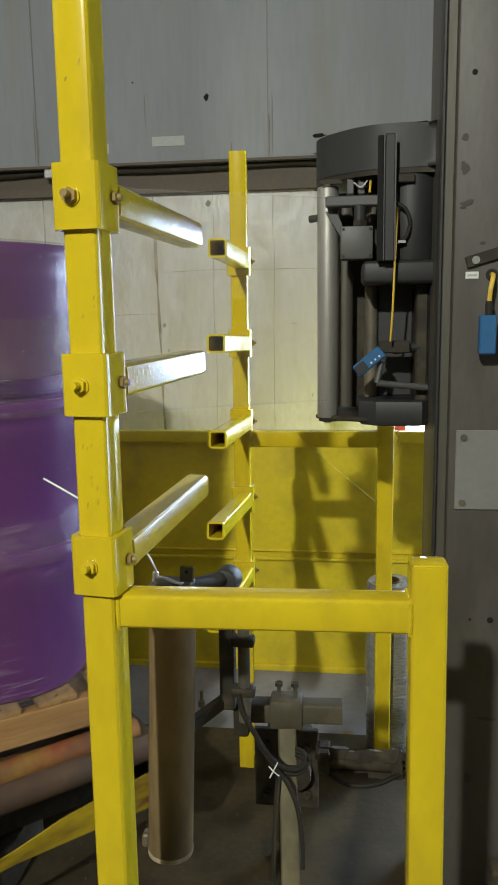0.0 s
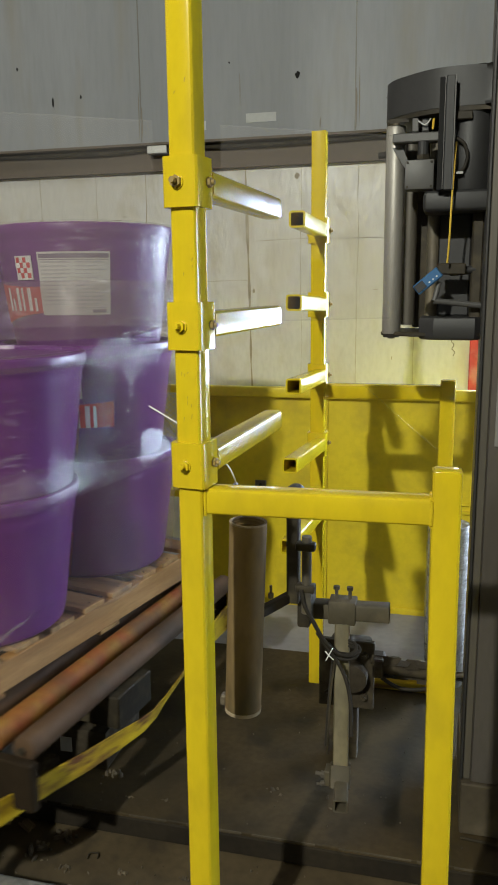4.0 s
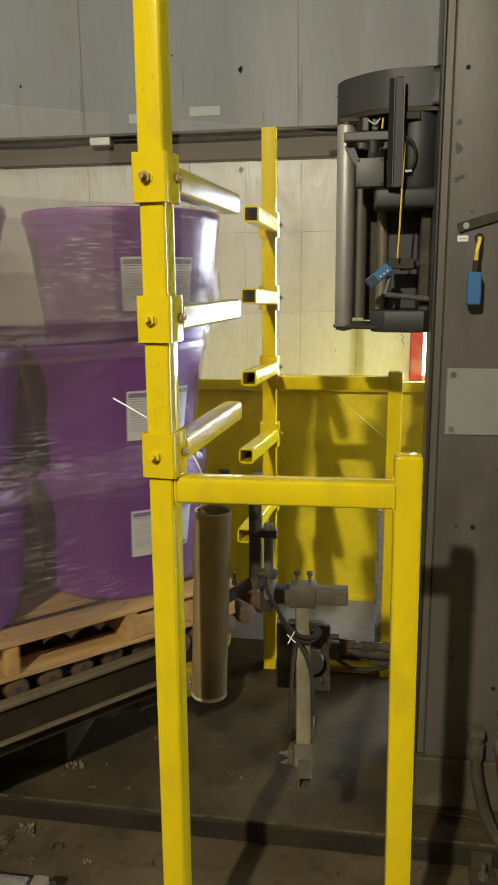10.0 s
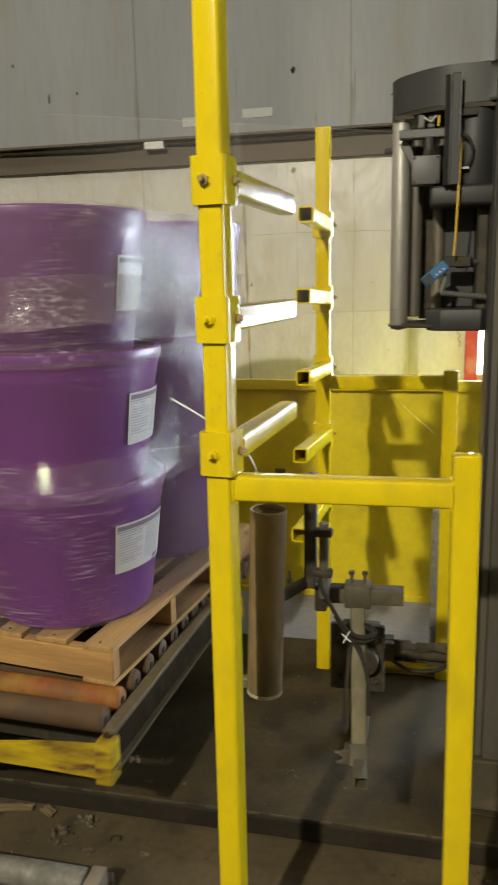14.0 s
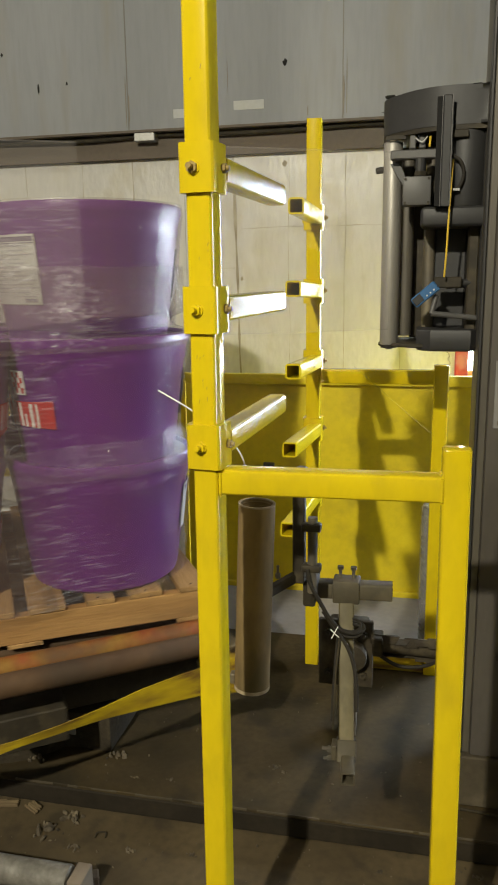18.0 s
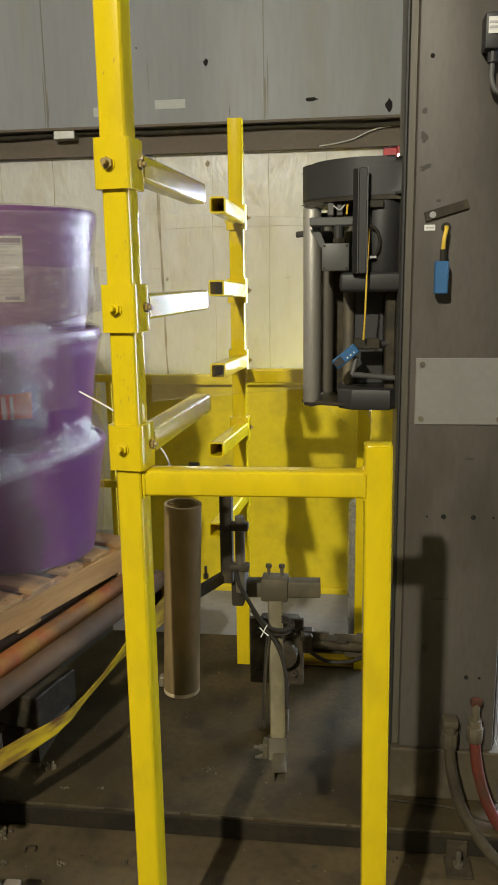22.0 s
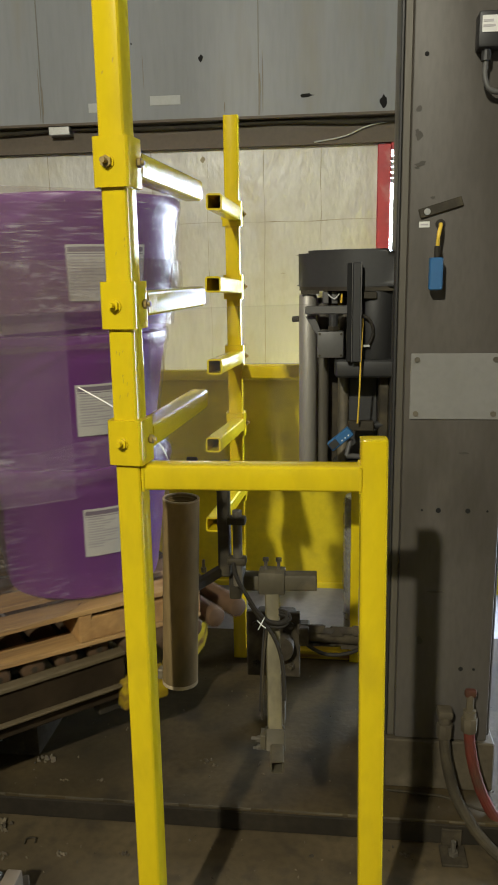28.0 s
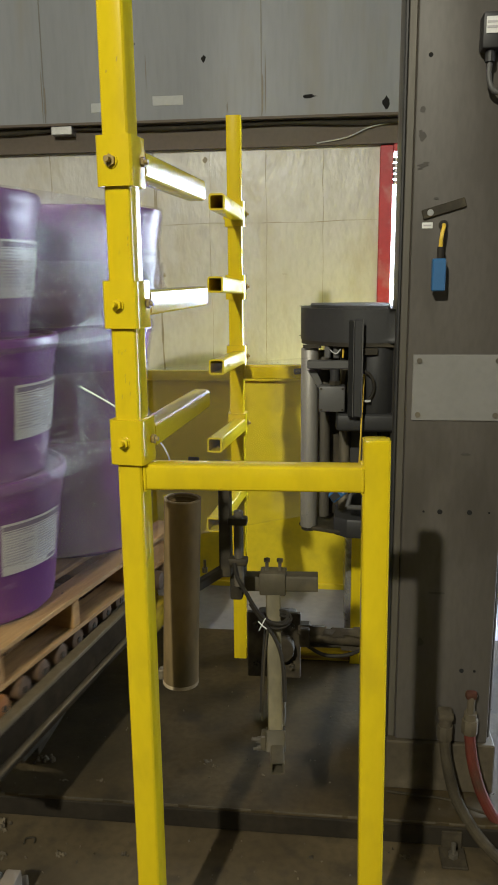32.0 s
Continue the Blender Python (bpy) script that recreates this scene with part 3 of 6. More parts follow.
# ---- wrapper base and mast ----
base = tagged(new("machine_base"), "low grimy steel base frame of the wrapper on the floor", "base", "", "structure")
part("deck_plate", slab(-2.35, 1.30, 0.517, 1.645, -0.012, 0.0, 0.002), PLATE, base)
part("front_channel", slab(-2.35, 1.30, 0.515, 0.56, FLOOR + 0.006, -0.012, 0.004), BASE_EDGE, base)
# highlight along the front edge, put in as thin paler strips
edge = random.Random(3)
x = -1.5
while x < 1.2:
    w = edge.uniform(0.02, 0.22)
    part("edge_highlight", slab(x, x + w, 0.5145, 0.5175, -0.004 - edge.uniform(0, 0.002), 0.0008), MAST_FOOT, base)
    x += w + edge.uniform(0.006, 0.07)
part("rear_channel", slab(-2.35, 1.30, 1.60, 1.645, FLOOR, -0.012, 0.004), PLATE, base)
for x in (-2.35, -0.30, 1.26):
    part("cross_channel", slab(x, x + 0.04, 0.56, 1.60, FLOOR, -0.012), PLATE, base)
foot = part("anchor_foot", slab(0.715, 0.785, 0.435, 0.513, FLOOR, FLOOR + 0.008, 0.002), GRIME, base, "rusty anchor foot bolted to the floor")
part("bolt", hex_bolt((0.75, 0.475, FLOOR + 0.008), (0, 0, 1), 0.014, 0.012, 0.03), DULL, foot)
part("tab", slab(0.722, 0.778, 0.507, 0.513, FLOOR + 0.008, -0.02, 0.002), GRIME, foot)

MX0, MX1, MY0, MY1 = 0.598, 0.862, 0.664, 0.98
mast = thing("wrapper_mast", "tall dark grey steel mast of the stretch wrapper", "mast")
part("column", slab(MX0, MX1, MY0, MY1, 0.157, 3.6, 0.006, 2), MAST, mast)
part("guide_rail", slab(MX0 - 0.022, MX0, MY0 + 0.012, MY1 - 0.02, 0.157, 3.6, 0.003), MAST_RAIL, mast, "worn grey guide rail")
part("guide_lip", slab(MX0 - 0.030, MX0 - 0.022, MY0 + 0.006, MY0 + 0.05, 0.157, 3.6, 0.002), MAST_DARK, mast)
part("side_cover", slab(MX1, MX1 + 0.012, MY0 + 0.03, MY1, 0.157, 3.6, 0.003), MAST, mast)
part("base_box", slab(0.572, 0.884, MY0 - 0.012, MY1 + 0.05, 0.0, 0.157, 0.004), MAST_FOOT, mast)
cover = part("cover_plate", slab(0.613, 0.846, MY0 - 0.005, MY0, 1.112, 1.288, 0.002), plain("pale_cover_plate", (0.21, 0.205, 0.195), 0.45), mast, "pale grey screwed cover plate")
for x in (0.629, 0.830):
    for z in (1.128, 1.272):
        part("screw", rod((x, MY0 - 0.005, z), (x, MY0 - 0.009, z), 0.0075, segs=12), DULL, cover)
SMEAR = plain("grease_smear", (0.058, 0.051, 0.043), 0.6)
for x, z, w, h, s in ((0.615, 1.890, 0.010, 0.012, 61), (0.617, 1.827, 0.012, 0.016, 62), (0.612, 1.838, 0.006, 0.009, 63), (0.621, 1.759, 0.020, 0.006, 64), (0.628, 1.765, 0.012, 0.004, 65), (0.614, 1.752, 0.010, 0.003, 66), (0.655, 1.68, 0.010, 0.004, 67), (0.700, 0.62, 0.030, 0.006, 68), (0.76, 1.02, 0.02, 0.005, 69), (0.66, 0.47, 0.012, 0.02, 70)):
    blotch(x, z, w * 0.8, h * 0.8, s, mast, SMEAR, MY0 + 0.0014 - 0.0002 * (s - 61))
for x, z, r in ((0.630, 2.014, 0.0055), (0.699, 0.858, 0.007), (0.778, 0.858, 0.007), (0.779, 0.386, 0.0065), (0.815, 0.386, 0.004), (0.655, 0.858, 0.003), (0.83, 0.858, 0.003), (0.834, 2.10, 0.005)):
    part("plug", rod((x, MY0 + 0.001, z), (x, MY0 - 0.0015, z), r, segs=14), HOLE, mast, "dark bolt hole")
tag = part("name_tag", slab(0.623, 0.650, MY0 - 0.002, MY0, 1.607, 1.622, 0.001), WHITE_PAPER, mast, "small white printed tag")
part("lettering", slab(0.627, 0.646, MY0 - 0.0027, MY0 - 0.002, 1.6125, 1.6165), INK, tag)
arm = part("sensor_bar", slab(-0.02, 0.09, -0.006, 0.0, -0.012, 0.012, 0.002), BLACK_STEEL, mast, "black slotted sensor bar", at=pose(0.642, MY0 - 0.002, 1.645, 0, -16, 0))
part("washer", rod((0.0, -0.006, 0), (0.0, -0.010, 0), 0.008, segs=14), STEEL, arm)
eye = part("photo_eye", slab(0.648, 0.681, 0.612, 0.640, 1.452, 1.532, 0.003), BLUE, mast, "blue photo eye on a cable")
part("plug", rod((0.667, 0.626, 1.530), (0.667, 0.626, 1.560), 0.008, segs=12), RUBBER, eye)
part("cable", pipe([(0.667, 0.626, 1.56), (0.668, 0.622, 1.585), (0.674, 0.632, 1.61), (0.676, MY0, 1.615)], 0.005), YELLOW_WIRE, eye, smooth=True)
part("grommet", rod((0.676, MY0, 1.615), (0.676, MY0 - 0.006, 1.615), 0.012, segs=14), RUBBER, eye)
part("bracket", slab(0.66, 0.674, 0.64, MY0, 1.48, 1.50), BLACK_STEEL, eye)
sw = part("limit_switch", slab(0.742, 0.796, 0.612, MY0, 2.010, 2.090, 0.006, 2), BLACK, mast, "black limit switch box with a paper label")
part("paper_label", slab(0.749, 0.785, 0.610, 0.612, 2.042, 2.078), WHITE_PAPER, sw)
part("lettering", slab(0.751, 0.779, 0.609, 0.610, 2.053, 2.058), INK, sw)
part("lettering", slab(0.751, 0.774, 0.609, 0.610, 2.064, 2.069), INK, sw)
part("gland", rod((0.765, 0.635, 2.01), (0.765, 0.635, 1.985), 0.012, segs=12), BLACK, sw)
part("cord", pipe([(0.765, 0.635, 1.985), (0.764, 0.632, 1.95), (0.775, 0.63, 1.922), (0.80, 0.632, 1.915), (0.83, 0.645, 1.925), (0.855, 0.66, 1.93)], 0.0065), GREY_BOX, sw, smooth=True)


def hose(name, label, x0, z0, mat, points):
    h = thing(name, label, "hose")
    part("tube", pipe(points, 0.016, 12), mat, h, smooth=True)
    part("nut", rod((x0, 0.628, z0 - 0.01), (x0, 0.628, z0 + 0.035), 0.023, segs=8, bevel=0.003), MAST_FOOT, h)
    part("collar", rod((x0, 0.628, z0 + 0.035), (x0, 0.628, z0 + 0.055), 0.018, segs=14), MAST_FOOT, h)
    return h


h1 = hose("flexible_conduit", "grey flexible conduit dropping from the mast base to the floor", 0.736, 0.200, HOSE_GREY, [(0.736, 0.628, 0.195), (0.742, 0.60, 0.125), (0.77, 0.56, 0.035), (0.83, 0.49, -0.03), (0.90, 0.44, -0.06), (1.05, 0.40, -0.062)])
part("elbow", slab(0.714, 0.758, 0.61, 0.660, 0.250, 0.276, 0.009, 2), MAST_FOOT, h1)
h2 = hose("air_hose", "grimy red air hose with a valve at the mast", 0.804, 0.222, HOSE_RED, [(0.804, 0.628, 0.217), (0.812, 0.60, 0.14), (0.84, 0.57, 0.05), (0.89, 0.53, -0.02), (0.97, 0.47, -0.06), (1.1, 0.44, -0.062)])
part("valve", rod((0.804, 0.628, 0.272), (0.804, 0.628, 0.328), 0.011, segs=10), MAST_FOOT, h2)
part("valve_handle", slab(0.787, 0.821, 0.618, 0.640, 0.318, 0.344, 0.009, 2), HOSE_RED, h2, "worn red valve handle")
wire = thing("ground_cable", "thin grey cable lying along the machine base", "cable")
part("tube", pipe([(0.575, 0.62, 0.012), (0.66, 0.615, 0.010), (0.75, 0.60, 0.012), (0.84, 0.56, 0.008), (0.95, 0.54, 0.006)], 0.0042), HOSE_GREY, wire, smooth=True)

# ---- guard frames with the storage arms ----


def rack(name, label, at, posts_top, rail_z, arm_zs, forward, span, foot_z, twist=0.0, lean=0.0, drop=0.0, r=0.006, bent=((0, 0),) * 5):
    """A tall post and a short post joined by a rail; clamped collars on the tall post carry arms along +y (forward) or -y.
    The tall post stands twisted about its axis, the short one leans, and the rail drops towards it; bent moves each arm's tip sideways and up."""
    ob = thing(name, label, "rack", at, "yellow storage racks")
    w = 0.0508
    turned = pose(w / 2, w / 2, 0, 0, 0, twist)
    post = part("tall_post", square_tube((0, 0, foot_z), (0, 0, posts_top), w * 1.01, r=r, cap=True), YELLOW, ob, at=turned)
    nick = random.Random(21)
    for k in range(13 if forward else 0):
        x, z, h = nick.uniform(-0.016, 0.016), nick.choice((1.29, 1.33, 1.36, 1.54, 1.58, 1.84)) + nick.uniform(-0.02, 0.03), nick.uniform(0.003, 0.010)
        part("paint_nick", prism([(x, z), (x + 0.0012, z - 0.0004), (x + 0.0016 + nick.uniform(0, 0.003), z + h), (x + 0.0006, z + h * 0.8)], -0.0004, 0.0004), NICK, post, at=pose(0, -w * 0.505, 0, 90, 0, 0))
    part("short_post", square_tube((span + w / 2 + lean, w / 2, foot_z), (span + w / 2, w / 2, 1.190), w * 1.02, r=r, cap=True), YELLOW, ob)
    part("post_cap", slab(span + 0.003, span + w - 0.003, 0.003, w - 0.003, 1.186, 1.192, 0.003, 2), YELLOW, ob)
    part("rail", square_tube((w + 0.001, w / 2, rail_z), (span - 0.001, w / 2, rail_z - drop), r=r), YELLOW, ob)
    for x, z in ((w, rail_z), (span, rail_z - drop)):
        bm = bmesh.new()
        bead = random.Random(round(x * 1000))
        for a, b in (((x, 0.001, z - 0.022), (x, 0.001, z + 0.022)), ((x, 0.003, z + 0.0254), (x, w - 0.003, z + 0.0254)), ((x, 0.003, z - 0.0254), (x, w - 0.003, z - 0.0254))):
            for k in range(7):
                p, q = Vector(a).lerp(Vector(b), k / 7), Vector(a).lerp(Vector(b), (k + 1) / 7)
                rod(p, q, bead.uniform(0.0028, 0.0042), bead.uniform(0.0026, 0.0040), segs=8, bm=bm)
        part("weld_bead", bm, YELLOW, ob, smooth=True)
    for x in (w / 2, span + w / 2 + lean) if forward else ():
        part("foot_plate", slab(x - 0.05, x + 0.05, w / 2 - 0.05, w / 2 + 0.05, foot_z, foot_z + 0.008, 0.002), YELLOW, ob)
    if not forward:
        part("foot_rail", slab(w + 0.002, span - 0.002, 0.004, w - 0.004, foot_z + 0.004, foot_z + 0.040, 0.004), YELLOW_CHIP, ob)
    for i, z in enumerate(arm_zs):
        s = 1 if forward else -1
        c = part("collar", square_tube((0, 0, z - 0.044), (0, 0, z + 0.042), 0.070, wall=0.009, r=0.010), YELLOW, ob, at=turned)
        part("arm", square_tube((0.010, s * 0.035, z), (0.010 + bent[i][0] + (0.048 if forward else 0.0) - radians(twist) * 0.46 * (-1 if forward else 1), s * (0.497 if forward else 0.487), z + bent[i][1]), 0.048, wall=0.0055, r=0.009), YELLOW_ARM, c)
        tilt = random.Random(i + 7).uniform(-0.15, 0.15)
        part("bolt", hex_bolt((-0.004 + 0.006 * tilt, -0.035, z - 0.002), (tilt, -1, 0.1)), BOLT if i == 0 else YELLOW, c)
        part("washer", rod((-0.004, -0.034, z - 0.002), (-0.004, -0.0375, z - 0.002), 0.0125, segs=16), YELLOW, c)
        part("bolt", hex_bolt((0.035, 0.01, z), (1, 0, 0), 0.009, 0.007, 0.006), BOLT, c)
        part("nut", hex_bolt((-0.035, -0.006, z - 0.012), (-1, 0, 0), 0.008, 0.005, 0.002), YELLOW, c)
    return ob


rack("storage_rack", "glossy yellow tube rack with three clamped arms on its post", pose(0, 0, 0, 0, 0, 2.3), 2.03, 1.1175, (1.697, 1.447, 1.189), True, 0.467, FLOOR, -10.0, 0.0115, 0.002, 0.0085)
rack("storage_rack", "glossy yellow tube rack with five arms on the base plate", pose(0.020, 1.394, 0), 2.034, 1.148, (1.708, 1.455, 1.203, 0.952, 0.70), False, 0.458, 0.0, bent=((0, 0), (-0.009, 0.015), (-0.010, 0.018), (-0.021, 0.023), (-0.028, 0.012)))

# ---- back barrier ----
BY = 2.30
barrier = thing("safety_barrier", "yellow sheet steel guard panel in a welded frame", "barrier")
part("sheet", slab(-0.66, 1.20, BY + 0.012, BY + 0.018, FLOOR + 0.01, 1.01), YELLOW_OLD, barrier)
part("top_rail", square_tube((-0.71, BY, 1.018), (1.25, BY, 1.018), 0.05), YELLOW_OLD, barrier)
part("bottom_rail", slab(-0.66, 1.20, BY - 0.008, BY + 0.012, FLOOR, FLOOR + 0.03, 0.004), YELLOW_OLD, barrier)
part("rib", slab(-0.66, 1.20, BY - 0.006, BY + 0.012, 0.452, 0.466, 0.003), YELLOW_OLD, barrier)
part("rib", slab(-0.66, 1.20, BY - 0.002, BY + 0.012, 0.492, 0.498, 0.002), YELLOW_OLD, barrier)
for x in (-0.685, 1.225):
    part("upright", square_tube((x, BY, FLOOR), (x, BY, 0.993), 0.05), YELLOW_OLD, barrier)
part("fold", slab(-0.052, -0.042, BY - 0.004, BY + 0.012, FLOOR + 0.03, 0.993, 0.003), YELLOW_OLD, barrier)

mesh_guard = thing("mesh_barrier", "yellow framed expanded metal guard barrier", "barrier")
for z in (1.018, 0.47):
    part("rail", square_tube((-2.4, BY + 0.05, z), (-0.72, BY + 0.05, z), 0.04), YELLOW_OLD, mesh_guard)
part("upright", square_tube((-2.4, BY + 0.05, FLOOR), (-2.4, BY + 0.05, 0.985), 0.04), YELLOW_OLD, mesh_guard)
bm = bmesh.new()
cw, ch = 0.037, 0.028
for i in range(43):
    for j in range(18):
        x, z = -2.38 + i * cw, 0.485 + j * ch
        for dx, dz in ((0.5, 0.5), (0.5, -0.5)):
            a, b = Vector((x, BY + 0.05, z + ch / 2)), Vector((x + cw * dx, BY + 0.05, z + ch / 2 + ch * dz))
            side = Vector((b.z - a.z, 0, a.x - b.x)).normalized() * 0.0021
            bm.faces.new([bm.verts.new(p) for p in (a + side, b + side, b - side, a - side)])
            a, b = b, Vector((x + cw, BY + 0.05, z + ch / 2))
            side = Vector((b.z - a.z, 0, a.x - b.x)).normalized() * 0.0021
            bm.faces.new([bm.verts.new(p) for p in (a + side, b + side, b - side, a - side)])
net = part("mesh_sheet", bm, YELLOW_OLD, mesh_guard, "expanded metal mesh")
solid = net.modifiers.new("thickness", "SOLIDIFY")
solid.thickness = 0.002
for x in (-0.745,):
    part("upright", square_tube((x, BY + 0.05, FLOOR), (x, BY + 0.05, 0.998), 0.03), YELLOW_OLD, mesh_guard)

ROLL_FILM = material("wound_stretch_film", (0.20, 0.19, 0.155), 0.25, 0, (0.14, 0.13, 0.10), 9, 0.8, 60, 0.2, 0.5, stretch=(1, 1, 3), coat=0.4, relief=(26.0, 0.5, 0.01))
roll = thing("film_roll", "grey translucent roll of stretch film standing behind the rack", "film roll", pose(0.531, 1.527, 0.001))
part("wound_film", lathe([(0.036, 0.0), (0.073, 0.0), (0.076, 0.01), (0.0765, 0.63), (0.073, 0.64), (0.036, 0.64), (0.036, 0.0)], 40), ROLL_FILM, roll)
part("core", lathe([(0.0355, -0.0005), (0.0355, 0.645), (0.031, 0.645), (0.031, -0.0005), (0.0355, -0.0005)], 32), CARDBOARD, roll, "brown cardboard core")
bm = bmesh.new()
rows = []
for k in range(19):
    z = 0.635 - 0.50 * k / 18
    rows.append([bm.verts.new(((0.079 + 0.010 * max(0, noise.noise(Vector((a * 0.9, k * 0.6, 5))))) * math.cos(radians(150 + 9 * a)), (0.079 + 0.010 * max(0, noise.noise(Vector((a * 0.9, k * 0.6, 5))))) * math.sin(radians(150 + 9 * a)), z + 0.010 * noise.noise(Vector((a * 0.9, k, 1))))) for a in range(11)])
for p, q in zip(rows, rows[1:]):
    for i in range(10):
        bm.faces.new((p[i], p[i + 1], q[i + 1], q[i]))
part("loose_end", bm, TAIL, roll, "crumpled loose end of the film", True)
strand = thing("film_strand", "thin stretched strand of clear film on the rack", "film")
part("strand", pipe([(0.195, 1.391, 1.187), (0.290, 1.391, 1.106), (0.385, 1.391, 1.024), (0.478, 1.391, 0.946)], 0.0008, 6), TAIL, strand, smooth=True)
for x, y, w, turn_z, seed in ((0.345, 1.70, 0.085, 20, 3), (0.445, 1.70, 0.07, -30, 4)):
    flap = thing("cardboard_scrap", "torn pale cardboard scrap lying behind the base", "cardboard", pose(x, y, FLOOR + 0.004, 0, 0, turn_z))
    rnd = random.Random(seed)
    bm = prism([(w * rnd.uniform(0.75, 1.1) * math.cos(a), 0.6 * w * rnd.uniform(0.7, 1.1) * math.sin(a)) for a in (2 * math.pi * k / 9 for k in range(9))], 0.0, 0.005)
    for v in bm.verts:
        v.co.z += 0.5 * max(0.0, v.co.x)
    part("piece", bm, PAPER_EDGE, flap)

TUBE_DARK = material("dark_clamp_steel", (0.085, 0.072, 0.045), 0.6, 0.1, (0.055, 0.047, 0.03), 10, 0.8, 50, 0.3, 0.15, stain=(0.16, 0.13, 0.08), stain_scale=12, stain_amount=0.4)

# ---- film clamp arm beside the guard frame ----
clamp = thing("clamp_arm", "black jointed film clamp arm with a square steel tube", "clamp arm")
# added support post, its near-black colour stands for the shade there
part("pedestal", square_tube((0.225, 0.97, 0.0), (0.225, 0.97, 0.20), 0.06), GRIME, clamp)
box = part("back_plate", slab(0.134, 0.308, 0.905, 0.925, 0.20, 0.428, 0.003), GRIME, clamp, "black greasy bearing plate")
part("hub", rod((0.245, 0.905, 0.32), (0.245, 0.86, 0.32), 0.045, segs=24, bevel=0.005), GRIME, box)
part("gear_case", slab(0.16, 0.29, 0.925, 1.03, 0.20, 0.395, 0.01, 2), GRIME, box)
for x in (0.165, 0.278):
    for z in (0.245, 0.385):
        part("bolt", hex_bolt((x, 0.905, z), (0, -1, 0), 0.013, 0.010, 0.010), BLACK_STEEL, box)
part("cylinder", rod((0.325, 0.86, 0.380), (0.52, 0.88, 0.362), 0.024, segs=16, bevel=0.003), GRIME, clamp, "greasy air cylinder", True)
part("piston_rod", rod((0.52, 0.88, 0.362), (0.60, 0.90, 0.357), 0.009, segs=12), DULL, clamp)
part("cylinder_cap", slab(0.308, 0.340, 0.83, 0.90, 0.350, 0.410, 0.004), GRIME, clamp)
part("clevis", slab(0.50, 0.53, 0.85, 0.91, 0.332, 0.392, 0.004), GRIME, clamp)
part("air_line", pipe([(0.335, 0.84, 0.35), (0.39, 0.825, 0.330), (0.46, 0.825, 0.335), (0.53, 0.86, 0.350), (0.56, 0.90, 0.340), (0.60, 0.95, 0.31)], 0.006), RUBBER, clamp, smooth=True)
clog = random.Random(8)
for k in range(7):
    x = 0.33 + 0.033 * k
    bm = bmesh.new()
    rows = []
    for a in range(6):
        ang = radians(40 + 46 * a + clog.uniform(-10, 10))
        r = 0.027 + clog.uniform(0, 0.016)
        rows.append([bm.verts.new((x + w + clog.uniform(-0.008, 0.008), 0.865 - r * math.cos(ang), 0.370 + r * math.sin(ang))) for w in (-0.022, 0.0, 0.022)])
    for p, q in zip(rows, rows[1:]):
        for j in range(2):
            bm.faces.new((p[j], p[j + 1], q[j + 1], q[j]))
    part("film_shred", bm, GRIME, clamp, "greasy shred of film round the cylinder" if k == 0 else "")
bar = part("upright_bar", slab(0.127, 0.157, 0.405, 0.440, 0.752, 1.028, 0.003), BLACK_STEEL, clamp)
part("pivot_rod", rod((0.178, 0.40, 0.735), (0.178, 0.40, 0.93), 0.012, segs=14), DULL, bar)
for z in (0.80, 0.905):
    part("hinge", slab(0.152, 0.200, 0.385, 0.415, z - 0.010, z + 0.010, 0.005, 2), BLACK_STEEL, bar)
part("top_arm", rod((0.150, 0.415, 1.030), (0.072, 0.275, 1.052), 0.016, 0.013, segs=14), BLACK_STEEL, clamp)
part("end_disc", rod((0.143, 0.385, 1.027), (0.150, 0.430, 1.027), 0.026, segs=20, bevel=0.004), BLACK, clamp)
part("lower_arm", slab(0.0, 0.160, -0.011, 0.011, -0.013, 0.013, 0.004), BLACK_STEEL, clamp, at=pose(0.062, 0.300, 0.754, 0, -4, 60))
part("stud", hex_bolt((0.098, 0.362, 0.782), (0, 0, 1), 0.007, 0.012, 0.02), DULL, clamp)
part("cross_tube", square_tube((0.150, 0.505, 0.702), (0.372, 0.505, 0.708), 0.043), TUBE_DARK, clamp)
part("tail_block", slab(0.150, 0.182, 0.425, 0.53, 0.682, 0.752, 0.006, 2), BLACK_STEEL, clamp)
blk = part("clamp_block", slab(0.220, 0.289, 0.478, 0.532, 0.674, 0.736, 0.004, 2), TUBE_DARK, clamp)
for x in (0.238, 0.272):
    part("set_bolt", hex_bolt((x, 0.505, 0.768), (0, 0, -1), 0.009, 0.008, 0.026), DULL, blk)
TUBE = material("pale_steel_tube", (0.150, 0.126, 0.062), 0.6, 0.0, (0.080, 0.066, 0.034), 16, 1.0, 70, 0.35, 0.2, stretch=(1, 1, 0.5), stain=(0.115, 0.055, 0.022), stain_scale=11, stain_amount=0.8)
leg = part("drop_tube", square_tube((0.255, 0.490, 0.672), (0.272, 0.352, 0.352), 0.038), TUBE, clamp, "pale scuffed square steel tube")
sleeve = part("sleeve", square_tube((0.2715, 0.358, 0.366), (0.2735, 0.338, 0.318), 0.049), TUBE_DARK, leg)
part("stub_tube", square_tube((0.2755, 0.350, 0.328), (0.2845, 0.258, 0.322), 0.034), TUBE_DARK, leg, "short open tube stub")
part("sleeve_flange", slab(0.236, 0.250, 0.325, 0.362, 0.322, 0.362, 0.002), TUBE_DARK, leg)
part("clamp_screw", hex_bolt((0.236, 0.340, 0.343), (-1, 0, 0.1), 0.009, 0.01, 0.014), DULL, leg)
